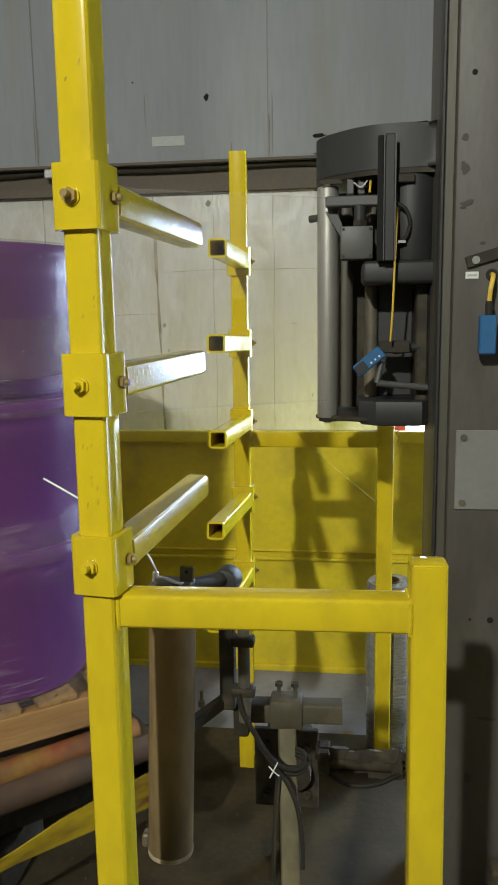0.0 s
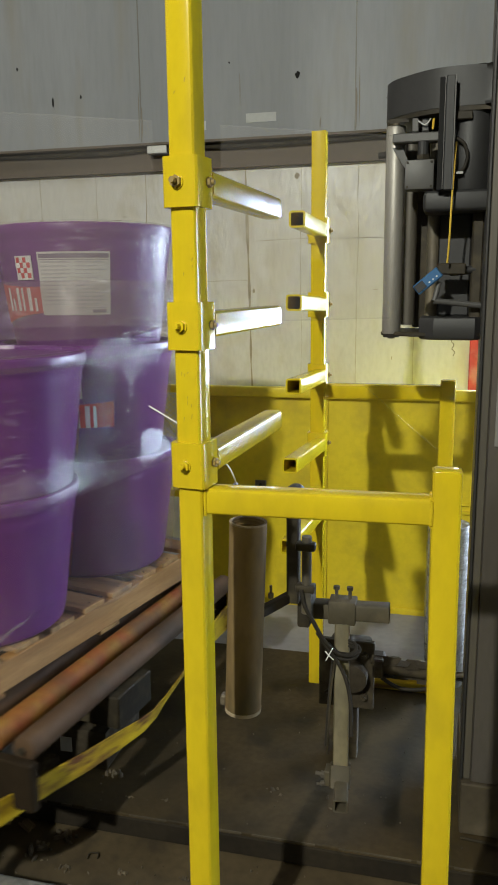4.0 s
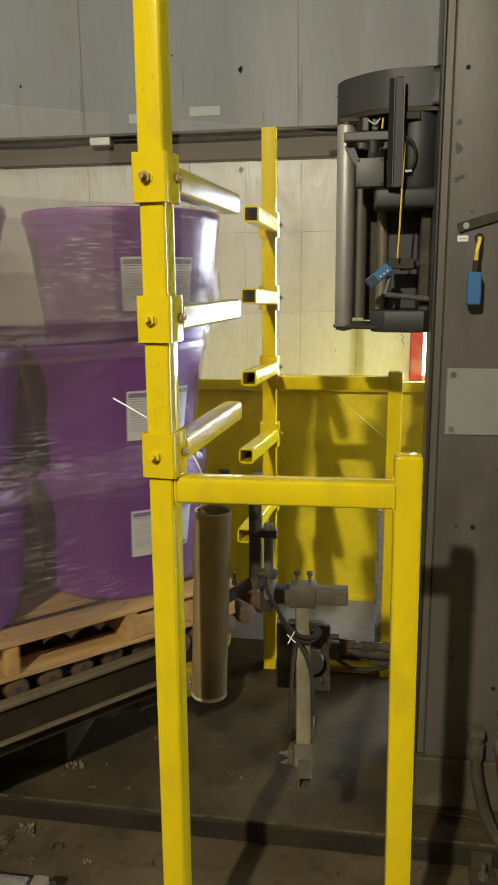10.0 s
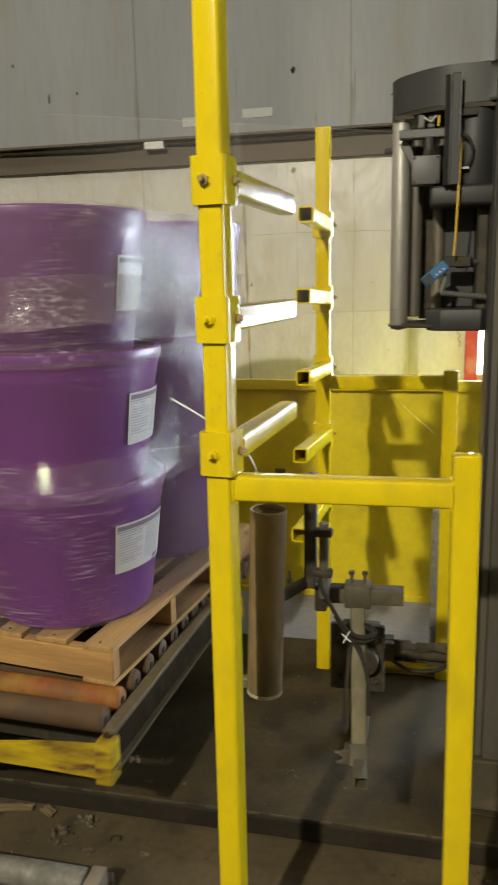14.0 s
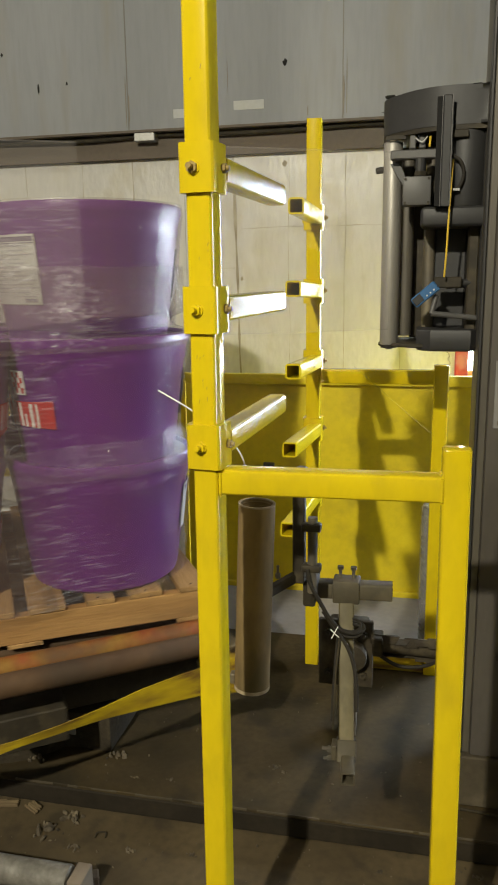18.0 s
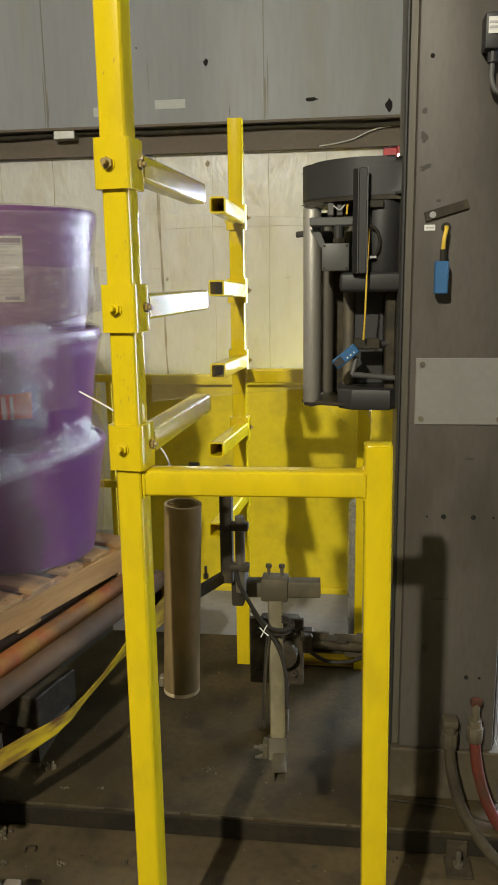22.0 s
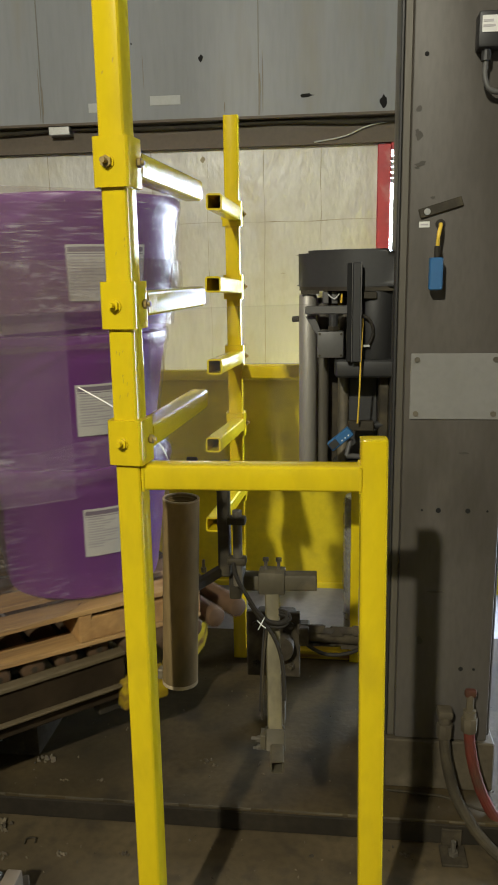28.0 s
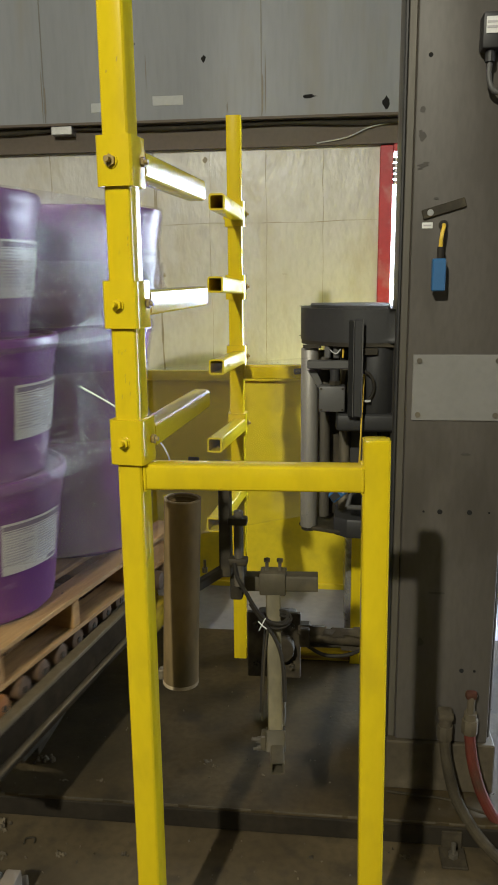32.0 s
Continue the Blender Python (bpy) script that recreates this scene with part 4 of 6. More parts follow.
part("clamp_screw", hex_bolt((0.236, 0.325, 0.330), (-1, -0.3, 0), 0.007, 0.008, 0.010), DULL, leg)
part("cable", pipe([(0.168, 0.385, 0.800), (0.176, 0.382, 0.762), (0.200, 0.385, 0.715), (0.224, 0.392, 0.670), (0.250, 0.400, 0.640), (0.282, 0.410, 0.628), (0.300, 0.430, 0.634)], 0.0052), RUBBER, clamp, smooth=True)
part("cable", pipe([(0.206, 0.392, 0.690), (0.236, 0.396, 0.642), (0.262, 0.396, 0.606), (0.282, 0.390, 0.560), (0.293, 0.378, 0.50), (0.295, 0.365, 0.44)], 0.0048), RUBBER, clamp, smooth=True)
for dz, w in ((0.0, 0.0), (0.008, 0.005), (0.015, -0.003)):
    part("cable", pipe([(0.230, 0.425, 0.634 + dz), (0.250, 0.412, 0.620 + dz), (0.282, 0.414, 0.616 + dz), (0.300 + w, 0.430, 0.622 + dz), (0.296 + w, 0.446, 0.630 + dz), (0.276, 0.456, 0.632 + dz)], 0.0038), RUBBER, clamp, smooth=True)
part("cable", pipe([(0.240, 0.44, 0.62), (0.236, 0.41, 0.54), (0.233, 0.39, 0.46), (0.232, 0.375, 0.40)], 0.0035), RUBBER, clamp, smooth=True)
part("cable", pipe([(0.247, 0.435, 0.62), (0.240, 0.405, 0.54), (0.238, 0.385, 0.46), (0.236, 0.37, 0.38)], 0.0028), HOSE_GREY, clamp, smooth=True)
for pts in ([(0.244, 0.392, 0.652), (0.236, 0.390, 0.636), (0.228, 0.388, 0.620)], [(0.226, 0.390, 0.644), (0.236, 0.388, 0.634), (0.247, 0.390, 0.624)]):
    part("zip_tie", pipe(pts, 0.0014, 6), NYLON, clamp)

core = thing("core_tube", "brown cardboard core tube hung on the clamp arm", "tube", pose(0.048, 0.275, 0.535, 0, 2.2, 0))
part("tube", lathe([(0.0425, 0.0), (0.0425, 0.462), (0.0375, 0.462), (0.0375, 0.0), (0.0425, 0.0)], 48), CARDBOARD, core, smooth=False)
part("top_rim", lathe([(0.0428, 0.4605), (0.0428, 0.4635), (0.0372, 0.4635), (0.0372, 0.4605), (0.0428, 0.4605)], 48), PAPER_EDGE, core, "pale paper rim")
for k in range(9):
    part("spiral_ridge", lathe([(0.0376, 0.456 - 0.009 * k), (0.0366, 0.454 - 0.009 * k), (0.0376, 0.452 - 0.009 * k)], 32), CARDBOARD, core)
part("torn_edge", lathe([(0.0432, -0.003), (0.0432, 0.005), (0.0420, 0.006), (0.0415, -0.003), (0.0432, -0.003)], 48), PAPER_EDGE, core, "frayed pale paper edge")
part("clip", slab(-0.054, -0.040, -0.012, 0.012, 0.004, 0.03, 0.003), WORN, core)
part("clamp", slab(-0.040, 0.034, 0.004, 0.046, 0.508, 0.528, 0.004), DULL, core, "greasy clamp plate")
part("clamp_ear", slab(-0.046, -0.030, -0.004, 0.030, 0.512, 0.524, 0.003), DULL, core)
part("plate", slab(0.008, 0.034, 0.020, 0.024, 0.526, 0.556, 0.002), DULL, core, "upright plate with a hole")
part("plate_hole", rod((0.021, 0.0198, 0.546), (0.021, 0.0190, 0.546), 0.0035, segs=10), HOLE, core)

tie = thing("zip_tie", "white nylon zip tie with a long loose tail", "zip tie")
part("band", pipe([(0.030, 0.292, 1.058), (0.036, 0.272, 1.076), (0.056, 0.268, 1.076), (0.076, 0.270, 1.068), (0.084, 0.290, 1.060), (0.074, 0.312, 1.056)], 0.0026, 6), NYLON, tie, smooth=True)
part("lock", slab(0.034, 0.044, 0.264, 0.274, 1.076, 1.088, 0.002), NYLON, tie)
part("tail", pipe([(0.040, 0.268, 1.086), (0.037, 0.266, 1.100), (0.022, 0.265, 1.128), (-0.02, 0.266, 1.168), (-0.088, 0.270, 1.214), (-0.164, 0.279, 1.2537)], 0.0018, 8), NYLON, tie, smooth=True)

# ---- film carriage on the mast (rides up and down) ----
carriage = thing("film_carriage", "black film carriage with steel rollers on the wrapper mast", "film carriage", pose(0, 0, 1.274))
shell = [(0.300, 1.02), (0.306, 0.975), (0.335, 0.925), (0.400, 0.872), (0.470, 0.845), (0.575, 0.842), (0.590, 0.86), (0.590, 1.16), (0.33, 1.16), (0.302, 1.12)]


def curve(pts, steps=5):
    """A closed outline smoothed through its corners."""
    out, n = [], len(pts)
    for i in range(n):
        p0, p1, p2, p3 = (Vector(pts[(i + k) % n]) for k in (-1, 0, 1, 2))
        for k in range(steps):
            t = k / steps
            out.append(tuple(0.5 * (2 * p1 + (p2 - p0) * t + (2 * p0 - 5 * p1 + 4 * p2 - p3) * t * t + (3 * p1 - p0 - 3 * p2 + p3) * t ** 3)))
    return out


shell = curve(shell)
cap = part("top_cover", prism(shell, 0.594, 0.690, 0.016, 3), BLACK, carriage, "rounded black plastic cover")
part("rim", prism([(x * 0.985 + 0.007, y * 0.99 + 0.010) for x, y in shell], 0.582, 0.594), BLACK_STEEL, cap)
part("lid", prism([(0.45 + (x - 0.45) * 0.80, 1.0 + (y - 1.0) * 0.80) for x, y in shell], 0.690, 0.699, 0.004, 2), BLACK, cap)
part("roller", rod((0.331, 0.945, 0.006), (0.331, 0.945, 0.572), 0.0265, segs=32, bevel=0.003), BRUSHED, carriage, "bright steel film roller", True)
part("knurl", rod((0.331, 0.945, -0.004), (0.331, 0.945, 0.010), 0.0235, segs=12), RUBBER, carriage)
part("roller_stub", rod((0.331, 0.945, -0.008), (0.331, 0.945, 0.582), 0.010, segs=12), DULL, carriage)
part("roller", rod((0.374, 0.985, 0.03), (0.374, 0.985, 0.56), 0.020, segs=24), ROLLER_GREY, carriage, "dull steel film roller", True)
part("roller", rod((0.440, 0.985, 0.03), (0.440, 0.985, 0.56), 0.017, segs=24), DULL, carriage, smooth=True)
part("back_housing", slab(0.385, 0.592, 1.03, 1.15, 0.02, 0.582, 0.008, 2), BLACK_STEEL, carriage)
part("side_plate", slab(0.545, 0.574, 0.90, 1.03, 0.02, 0.582, 0.004), BLACK_STEEL, carriage)
part("mount", slab(0.574, 0.592, 0.86, 1.03, 0.05, 0.58, 0.003), MAST_DARK, carriage)
bot = [(0.30, 0.96), (0.345, 0.915), (0.42, 0.885), (0.57, 0.875), (0.585, 0.89), (0.585, 1.15), (0.33, 1.15)]
part("bottom_plate", prism(bot, 0.0, 0.012, 0.003, 1), BLACK_STEEL, carriage)
part("bottom_housing", prism([(0.41, 0.90), (0.45, 0.868), (0.56, 0.862), (0.580, 0.89), (0.580, 1.12), (0.41, 1.12)], -0.008, 0.055, 0.010, 2), BLACK, carriage)
part("support_bar", slab(0.326, 0.462, 0.868, 0.90, 0.516, 0.540, 0.003), GREY_BOX, carriage, "grey steel support bar")
part("gusset", prism([(0.325, 0.0), (0.352, 0.0), (0.395, -0.10), (0.388, -0.10)], -0.004, 0.004), GREY_BOX, carriage, at=pose(0, 0.905, 0.509, 90, 0, 0))
part("junction_box", slab(0.362, 0.438, 0.845, 0.895, 0.392, 0.468, 0.004, 2), GREY_BOX, carriage, "grey junction box")
for x in (0.369, 0.431):
    for z in (0.399, 0.461):
        part("box_screw", rod((x, 0.845, z), (x, 0.8425, z), 0.0035, segs=8), BLACK_STEEL, carriage)
part("gland", rod((0.408, 0.87, 0.468), (0.408, 0.87, 0.516), 0.014, segs=12), BLACK, carriage)
part("gland_nut", rod((0.408, 0.87, 0.470), (0.408, 0.87, 0.482), 0.018, segs=6), BLACK_STEEL, carriage)
for x in (0.376, 0.402):
    part("terminal", slab(x, x + 0.018, 0.89, 0.92, 0.545, 0.582, 0.003), GREY_BOX, carriage)
part("motor", rod((0.528, 0.905, 0.385), (0.528, 0.905, 0.590), 0.060, segs=40, bevel=0.006), BLACK, carriage, "black drive motor", True)
part("gear_case", slab(0.412, 0.590, 0.840, 0.965, 0.333, 0.388, 0.014, 3), BLACK, carriage)
part("inner_panel", slab(0.455, 0.545, 0.985, 1.03, 0.055, 0.342, 0.004), BLACK, carriage)
part("cross_tube", rod((0.49, 0.90, 0.178), (0.575, 0.915, 0.185), 0.012, segs=14), BLACK, carriage)
part("cable_chain", slab(0.446, 0.459, 0.812, 0.838, 0.384, 0.660, 0.002), HOLE, carriage, "upright black cable channel")
part("cable_chain", slab(0.462, 0.484, 0.808, 0.834, 0.384, 0.662, 0.002), BLACK, carriage, "upright black cable channel")
part("channel_lip", slab(0.4835, 0.4865, 0.806, 0.811, 0.384, 0.662), GREY_BOX, carriage)
part("channel_lip", slab(0.459, 0.461, 0.806, 0.812, 0.384, 0.660), GREY_BOX, carriage)
part("channel_bracket", slab(0.45, 0.53, 0.834, 0.90, 0.56, 0.58, 0.002), BLACK_STEEL, carriage)
part("yellow_cable", pipe([(0.492, 0.838, 0.505), (0.489, 0.818, 0.45), (0.486, 0.812, 0.36), (0.484, 0.826, 0.27), (0.481, 0.846, 0.20)], 0.0027), YELLOW_WIRE, carriage, smooth=True)
part("loop_cable", pipe([(0.490, 0.836, 0.515), (0.511, 0.834, 0.50), (0.521, 0.836, 0.468), (0.511, 0.836, 0.436), (0.488, 0.838, 0.425)], 0.0048), RUBBER, carriage, smooth=True)
part("loop_tag", slab(0.494, 0.512, 0.829, 0.832, 0.425, 0.431), TAPE, carriage, at=pose(0, 0, 0))
part("white_wire", pipe([(0.392, 0.885, 0.572), (0.41, 0.880, 0.560), (0.425, 0.88, 0.575)], 0.002, 6), TAPE, carriage, smooth=True)
part("yellow_wire", pipe([(0.43, 0.885, 0.548), (0.432, 0.88, 0.575)], 0.003, 6), YELLOW_WIRE, carriage)
sb = part("sensor_bracket", slab(0.455, 0.53, 0.872, 0.90, 0.170, 0.200, 0.003), BLACK_STEEL, carriage)
eye2 = part("photo_eye", slab(-0.044, 0.036, -0.012, 0.012, -0.016, 0.014, 0.003), BLUE, carriage, "blue photo eye tilted on its bracket", at=pose(0.434, 0.845, 0.156, 0, -40, 0))
part("lens", slab(-0.042, -0.014, -0.014, -0.012, -0.011, 0.011, 0.001), BLACK, eye2)
for k in range(3):
    part("indicator", rod((-0.002 + 0.012 * k, -0.012, -0.006), (-0.002 + 0.012 * k, -0.0135, -0.006), 0.0025, segs=10), WHITE_PAPER, eye2)
part("guard_bar", rod((0.450, 0.85, 0.100), (0.575, 0.88, 0.086), 0.008, segs=12), GREY_BOX, carriage)
part("guard_bar", rod((0.450, 0.85, 0.100), (0.462, 0.86, 0.15), 0.007, segs=12), GREY_BOX, carriage)
part("roller_cap", slab(0.312, 0.366, 0.905, 0.912, 0.574, 0.584), BLACK_STEEL, carriage, at=pose(0, 0, 0))
part("dangling_wire", pipe([(0.505, 0.93, -0.005), (0.501, 0.932, -0.015), (0.509, 0.93, -0.025), (0.503, 0.928, -0.035), (0.511, 0.93, -0.045), (0.507, 0.93, -0.056)], 0.0011, 6), WORN, carriage, smooth=True)
part("knob", rod((0.285, 0.95, 0.498), (0.306, 0.945, 0.500), 0.009, segs=12), RUBBER, carriage)

# ---- turntable: a turning roller bed ----
HUB = pose(AXIS[0], AXIS[1], 0, 0, 0, HEADING)
pedestal = thing("turntable_pedestal", "dark round bearing pedestal under the roller turntable", "pedestal", pose(AXIS[0], AXIS[1], 0))
part("drum", lathe([(0.0, 0.0), (0.30, 0.0), (0.30, 0.03), (0.24, 0.04), (0.24, 0.16), (0.0, 0.16)], 48), GRIME, pedestal)
box = part("bearing_box", slab(0.22, 0.42, -0.16, 0.12, 0.0, 0.13, 0.006, 2), GRIME, pedestal, "grimy steel box beside the bearing")
part("label", slab(0.26, 0.30, -0.1625, -0.160, 0.05, 0.10), TAPE, box)

table = thing("roller_turntable", "turning roller conveyor bed with rusty rollers and yellow guards", "turntable", HUB)
U0, U1 = -0.60, 0.90
part("cross_beam", slab(-0.50, 0.80, -0.10, 0.10, 0.16, 0.27, 0.004), BLACK_STEEL, table)
part("cross_beam", slab(-0.35, -0.20, -0.56, 0.60, 0.17, 0.27, 0.004), BLACK_STEEL, table)
part("cross_beam", slab(0.35, 0.50, -0.56, 0.60, 0.17, 0.27, 0.004), BLACK_STEEL, table)
side = part("side_channel", slab(U0 + 0.02, 0.42, -0.612, -0.592, 0.285, 0.392, 0.003), CHANNEL, table, "dull brown side channel")
part("flange", slab(U0 + 0.02, 0.42, -0.626, -0.588, 0.381, 0.396, 0.003), RUBBED, side, "rubbed top flange")
part("flange", slab(U0 + 0.02, 0.42, -0.630, -0.592, 0.281, 0.289, 0.002), RUBBED, side, "rubbed lower flange")
part("sub_rail", slab(U0 + 0.06, 0.42, -0.600, -0.565, 0.232, 0.280, 0.003), CHANNEL, table, "brown lower rail")
part("side_channel", slab(U0, U1, 0.600, 0.630, 0.265, 0.392, 0.003), CHANNEL, table, "dull steel side channel")
rnd = random.Random(5)
rollers = []
for k in range(15):
    u = U0 + 0.05 + 0.1 * k
    mat = ROLLER_RED if k == 1 else ROLLER
    r = part("roller", rod((0, -0.586 if u < 0.42 else -0.66 + 0.20 * max(0.0, u - 0.56), 0), (0, 0.595, 0), 0.0345, segs=20, bevel=0.010), mat, table, "worn orange-red roller" if k == 1 else "", True, pose(u, 0, 0.405, 0, rnd.uniform(0, 360), 0))
    part("axle", rod((0, -0.589, 0), (0, 0.605, 0), 0.010, segs=6), GRIME, r)
GU0, GU1 = -0.415, 0.548
guard = part("drive_guard", slab(GU0, GU1, 0.615, 0.785, 0.418, 0.424, 0.001), YELLOW_LEMON, table, "yellow painted drive guard plate")
part("lip", slab(GU0, GU1, 0.782, 0.786, 0.404, 0.418), YELLOW_LEMON, guard)
part("end_plate", slab(GU0 - 0.004, GU0, 0.62, 0.783, 0.25, 0.417), CASE, guard, "olive end plate")
part("end_plate", slab(GU1, GU1 + 0.005, 0.612, 0.772, 0.262, 0.412, 0.002), YELLOW_CHIP, guard, "chipped yellow end plate")
part("screw", rod((GU0 + 0.05, 0.77, 0.424), (GU0 + 0.05, 0.77, 0.429), 0.009, segs=12), DULL, guard)
face = part("drive_case", slab(GU0, GU1, 0.645, 0.771, 0.255, 0.414, 0.004), CASE, table, "greasy olive steel chain case")
for z, h in ((0.272, 0.016), (0.305, 0.010), (0.335, 0.014)):
    part("rib", slab(GU0, GU1 - 0.05, 0.771, 0.777, z, z + h, 0.002), CASE, face)
part("ledge", slab(GU0 - 0.004, GU1 - 0.04, 0.640, 0.790, 0.249, 0.255, 0.002), RUBBED, face, "rubbed lower edge")
for k in range(10):
    part("bolt", rod((GU0 + 0.07 + 0.09 * k, 0.771, 0.388), (GU0 + 0.07 + 0.09 * k, 0.777, 0.388), 0.008, segs=8), GRIME, face)
gear = part("gear_case", slab(0.12, 0.40, 0.70, 0.83, 0.165, 0.312, 0.012, 2), GEAR_RUST, table, "rusty brown gear case")
part("shaft_cover", rod((0.26, 0.83, 0.235), (0.26, 0.848, 0.235), 0.045, segs=24, bevel=0.005), GEAR_RUST, gear)
for u in (0.145, 0.375):
    for z in (0.19, 0.29):
        part("bolt", hex_bolt((u, 0.83, z), (0, 1, 0), 0.010, 0.008, 0.004), GRIME, gear)
MOTOR_GREY = material("grey_motor_paint", (0.080, 0.072, 0.052), 0.6, 0.0, (0.050, 0.044, 0.030), 8, 0.9, 50, 0.3, 0.2, stain=(0.035, 0.03, 0.02), stain_scale=9, stain_amount=0.6)
motor = part("gear_motor", rod((-0.315, 0.72, 0.135), (-0.125, 0.72, 0.135), 0.078, segs=32, bevel=0.006), MOTOR_GREY, table, "grey finned drive motor under the bed", True)
for k in range(14):
    a = radians(-60 + 22 * k)
    part("fin", slab(-0.30, -0.14, -0.003, 0.003, 0.076, 0.090), MOTOR_GREY, motor, at=pose(0, 0.72, 0.135, math.degrees(a), 0, 0))
part("end_bell", rod((-0.335, 0.72, 0.135), (-0.315, 0.72, 0.135), 0.070, 0.080, segs=28), MOTOR_GREY, motor)
part("terminal_box", slab(-0.255, -0.175, 0.775, 0.815, 0.155, 0.215, 0.006, 2), MOTOR_GREY, motor)
part("rating_tag", slab(-0.24, -0.20, 0.798, 0.800, 0.056, 0.064), YELLOW_LEMON, motor)
TEAL = material("dark_teal_casting", (0.015, 0.022, 0.017), 0.7, 0.0, (0.022, 0.021, 0.015), 9, 0.8, 50, 0.3, 0.25, stain=(0.045, 0.037, 0.024), stain_scale=11, stain_amount=0.5, gloss=0.1)
reducer = part("reducer", slab(-0.085, 0.075, 0.70, 0.80, 0.030, 0.180, 0.014, 3), TEAL, table, "dark teal gear reducer")
part("flange", rod((-0.120, 0.72, 0.135), (-0.085, 0.72, 0.135), 0.070, segs=28, bevel=0.004), TEAL, reducer)
part("plate", slab(-0.05, 0.04, 0.80, 0.803, 0.085, 0.12, 0.001), DULL, reducer, "scuffed bare plate")
part("conduit", rod((-0.330, 0.80, 0.268), (-0.366, 0.80, 0.115), 0.016, segs=14), DULL, table, "grey upright conduit")
part("conduit_nut", rod((-0.326, 0.80, 0.285), (-0.332, 0.80, 0.258), 0.021, segs=8), DULL, table)
part("conduit", rod((-0.395, 0.775, 0.250), (-0.405, 0.76, 0.07), 0.018, segs=14), DULL, table, "grey upright conduit")
part("lead", pipe([(0.10, 0.808, 0.330), (0.02, 0.806, 0.306), (-0.06, 0.806, 0.283), (-0.122, 0.806, 0.276), (-0.20, 0.806, 0.274), (-0.27, 0.806, 0.268)], 0.0048), PALE_LEAD, table, "pale cable along the chain case", True)
part("lead", pipe([(-0.09, 0.81, 0.276), (-0.15, 0.812, 0.270), (-0.22, 0.81, 0.262), (-0.30, 0.80, 0.258)], 0.004), ORANGE_WIRE, table, "thin orange cable", True)
part("cable_coil", pipe([(-0.07 + 0.046 * math.cos(a), 0.80 + 0.034 * math.sin(a), 0.243 - 0.016 * math.sin(a) + 0.004 * math.cos(3 * a)) for a in (2 * math.pi * k / 12 for k in range(25))], 0.0065), RUBBER, table, "black coiled cable", True)
part("cable_coil", pipe([(-0.07 + 0.043 * math.cos(a), 0.80 + 0.036 * math.sin(a), 0.230 - 0.015 * math.sin(a)) for a in (2 * math.pi * k / 12 for k in range(13))], 0.004), ORANGE_WIRE, table, smooth=True)
part("hose_loop", pipe([(0.22, 0.82, 0.30), (0.20, 0.825, 0.265), (0.15, 0.825, 0.255), (0.09, 0.82, 0.262), (0.065, 0.81, 0.285)], 0.008), HOSE_GREY, table, "short hose loop", True)
part("tail_pipe", rod((0.30, 0.805, 0.396), (0.035, 0.803, 0.394), 0.0125, segs=16, bevel=0.003), plain("pale_pipe", (0.46, 0.45, 0.42), 0.45), table, "pale pipe along the drive side")
valve = part("valve", slab(0.045, 0.105, 0.785, 0.835, 0.300, 0.352, 0.008, 2), DULL, table, "greasy valve block")
part("knob", rod((0.075, 0.835, 0.325), (0.075, 0.858, 0.325), 0.016, segs=14, bevel=0.003), DULL, valve)
part("port", rod((0.050, 0.81, 0.352), (0.048, 0.808, 0.384), 0.012, segs=12), DULL, valve)
part("tag", slab(0.085, 0.10, 0.835, 0.8365, 0.27, 0.305), RED_INK, valve, "small red tag")
part("fitting", rod((0.105, 0.81, 0.345), (0.18, 0.805, 0.352), 0.016, segs=12, bevel=0.004), DULL, table)
part("fitting", rod((0.20, 0.81, 0.34), (0.25, 0.81, 0.335), 0.020, segs=8, bevel=0.004), GEAR_RUST, table)


def band(path, lean, name, lean_end, mat=None, label="curved yellow toe guard strip, chipped"):
    """A flat guard strip along (u, v, bottom, top) points."""
    bm = bmesh.new()
    th = 0.005
    rows = []
    for i, (u, v, z0, z1) in enumerate(path):
        a, b = Vector(path[max(i - 1, 0)][:2]), Vector(path[min(i + 1, len(path) - 1)][:2])
        d = (b - a).normalized()
        nrm = Vector((d.y, -d.x))
        q = Vector((u, v))
        k = (lean + (lean_end - lean) * i / (len(path) - 1)) * max(0.0, 1 - (z1 - z0) / 0.06)
        rows.append([bm.verts.new((*(q + nrm * o), z)) for o, z in ((k, z0), (-k, z1), (-k - th, z1), (k - th, z0))])
    for p, q in zip(rows, rows[1:]):
        for j in range(4):
            bm.faces.new((p[j], p[(j + 1) % 4], q[(j + 1) % 4], q[j]))
    bm.faces.new(rows[0])
    bm.faces.new(rows[-1][::-1])
    part(name, bm, mat or YELLOW_CHIP, table, label)


swing = [(0.953 * math.cos(radians(a)), 0.953 * math.sin(radians(a)), 0.21, 0.292 - 0.0006 * (a + 10)) for a in range(-8, 18, 4)]
corner = [(0.935, 0.335, 0.215, 0.272), (0.918, 0.42, 0.213, 0.268), (0.895, 0.49, 0.215, 0.266), (0.855, 0.545, 0.222, 0.264), (0.77, 0.585, 0.225, 0.274), (0.66, 0.62, 0.222, 0.288), (0.59, 0.67, 0.218, 0.298), (0.545, 0.725, 0.216, 0.306)]
band([(0.565, -0.59, 0.208, 0.302), (0.62, -0.565, 0.205, 0.304), (0.68, -0.53, 0.203, 0.302), (0.748, -0.478, 0.202, 0.300), (0.82, -0.425, 0.205, 0.298), (0.875, -0.36, 0.210, 0.298), (0.918, -0.265, 0.212, 0.297)] + swing + corner, 0.03, "toe_guard", 0.03)
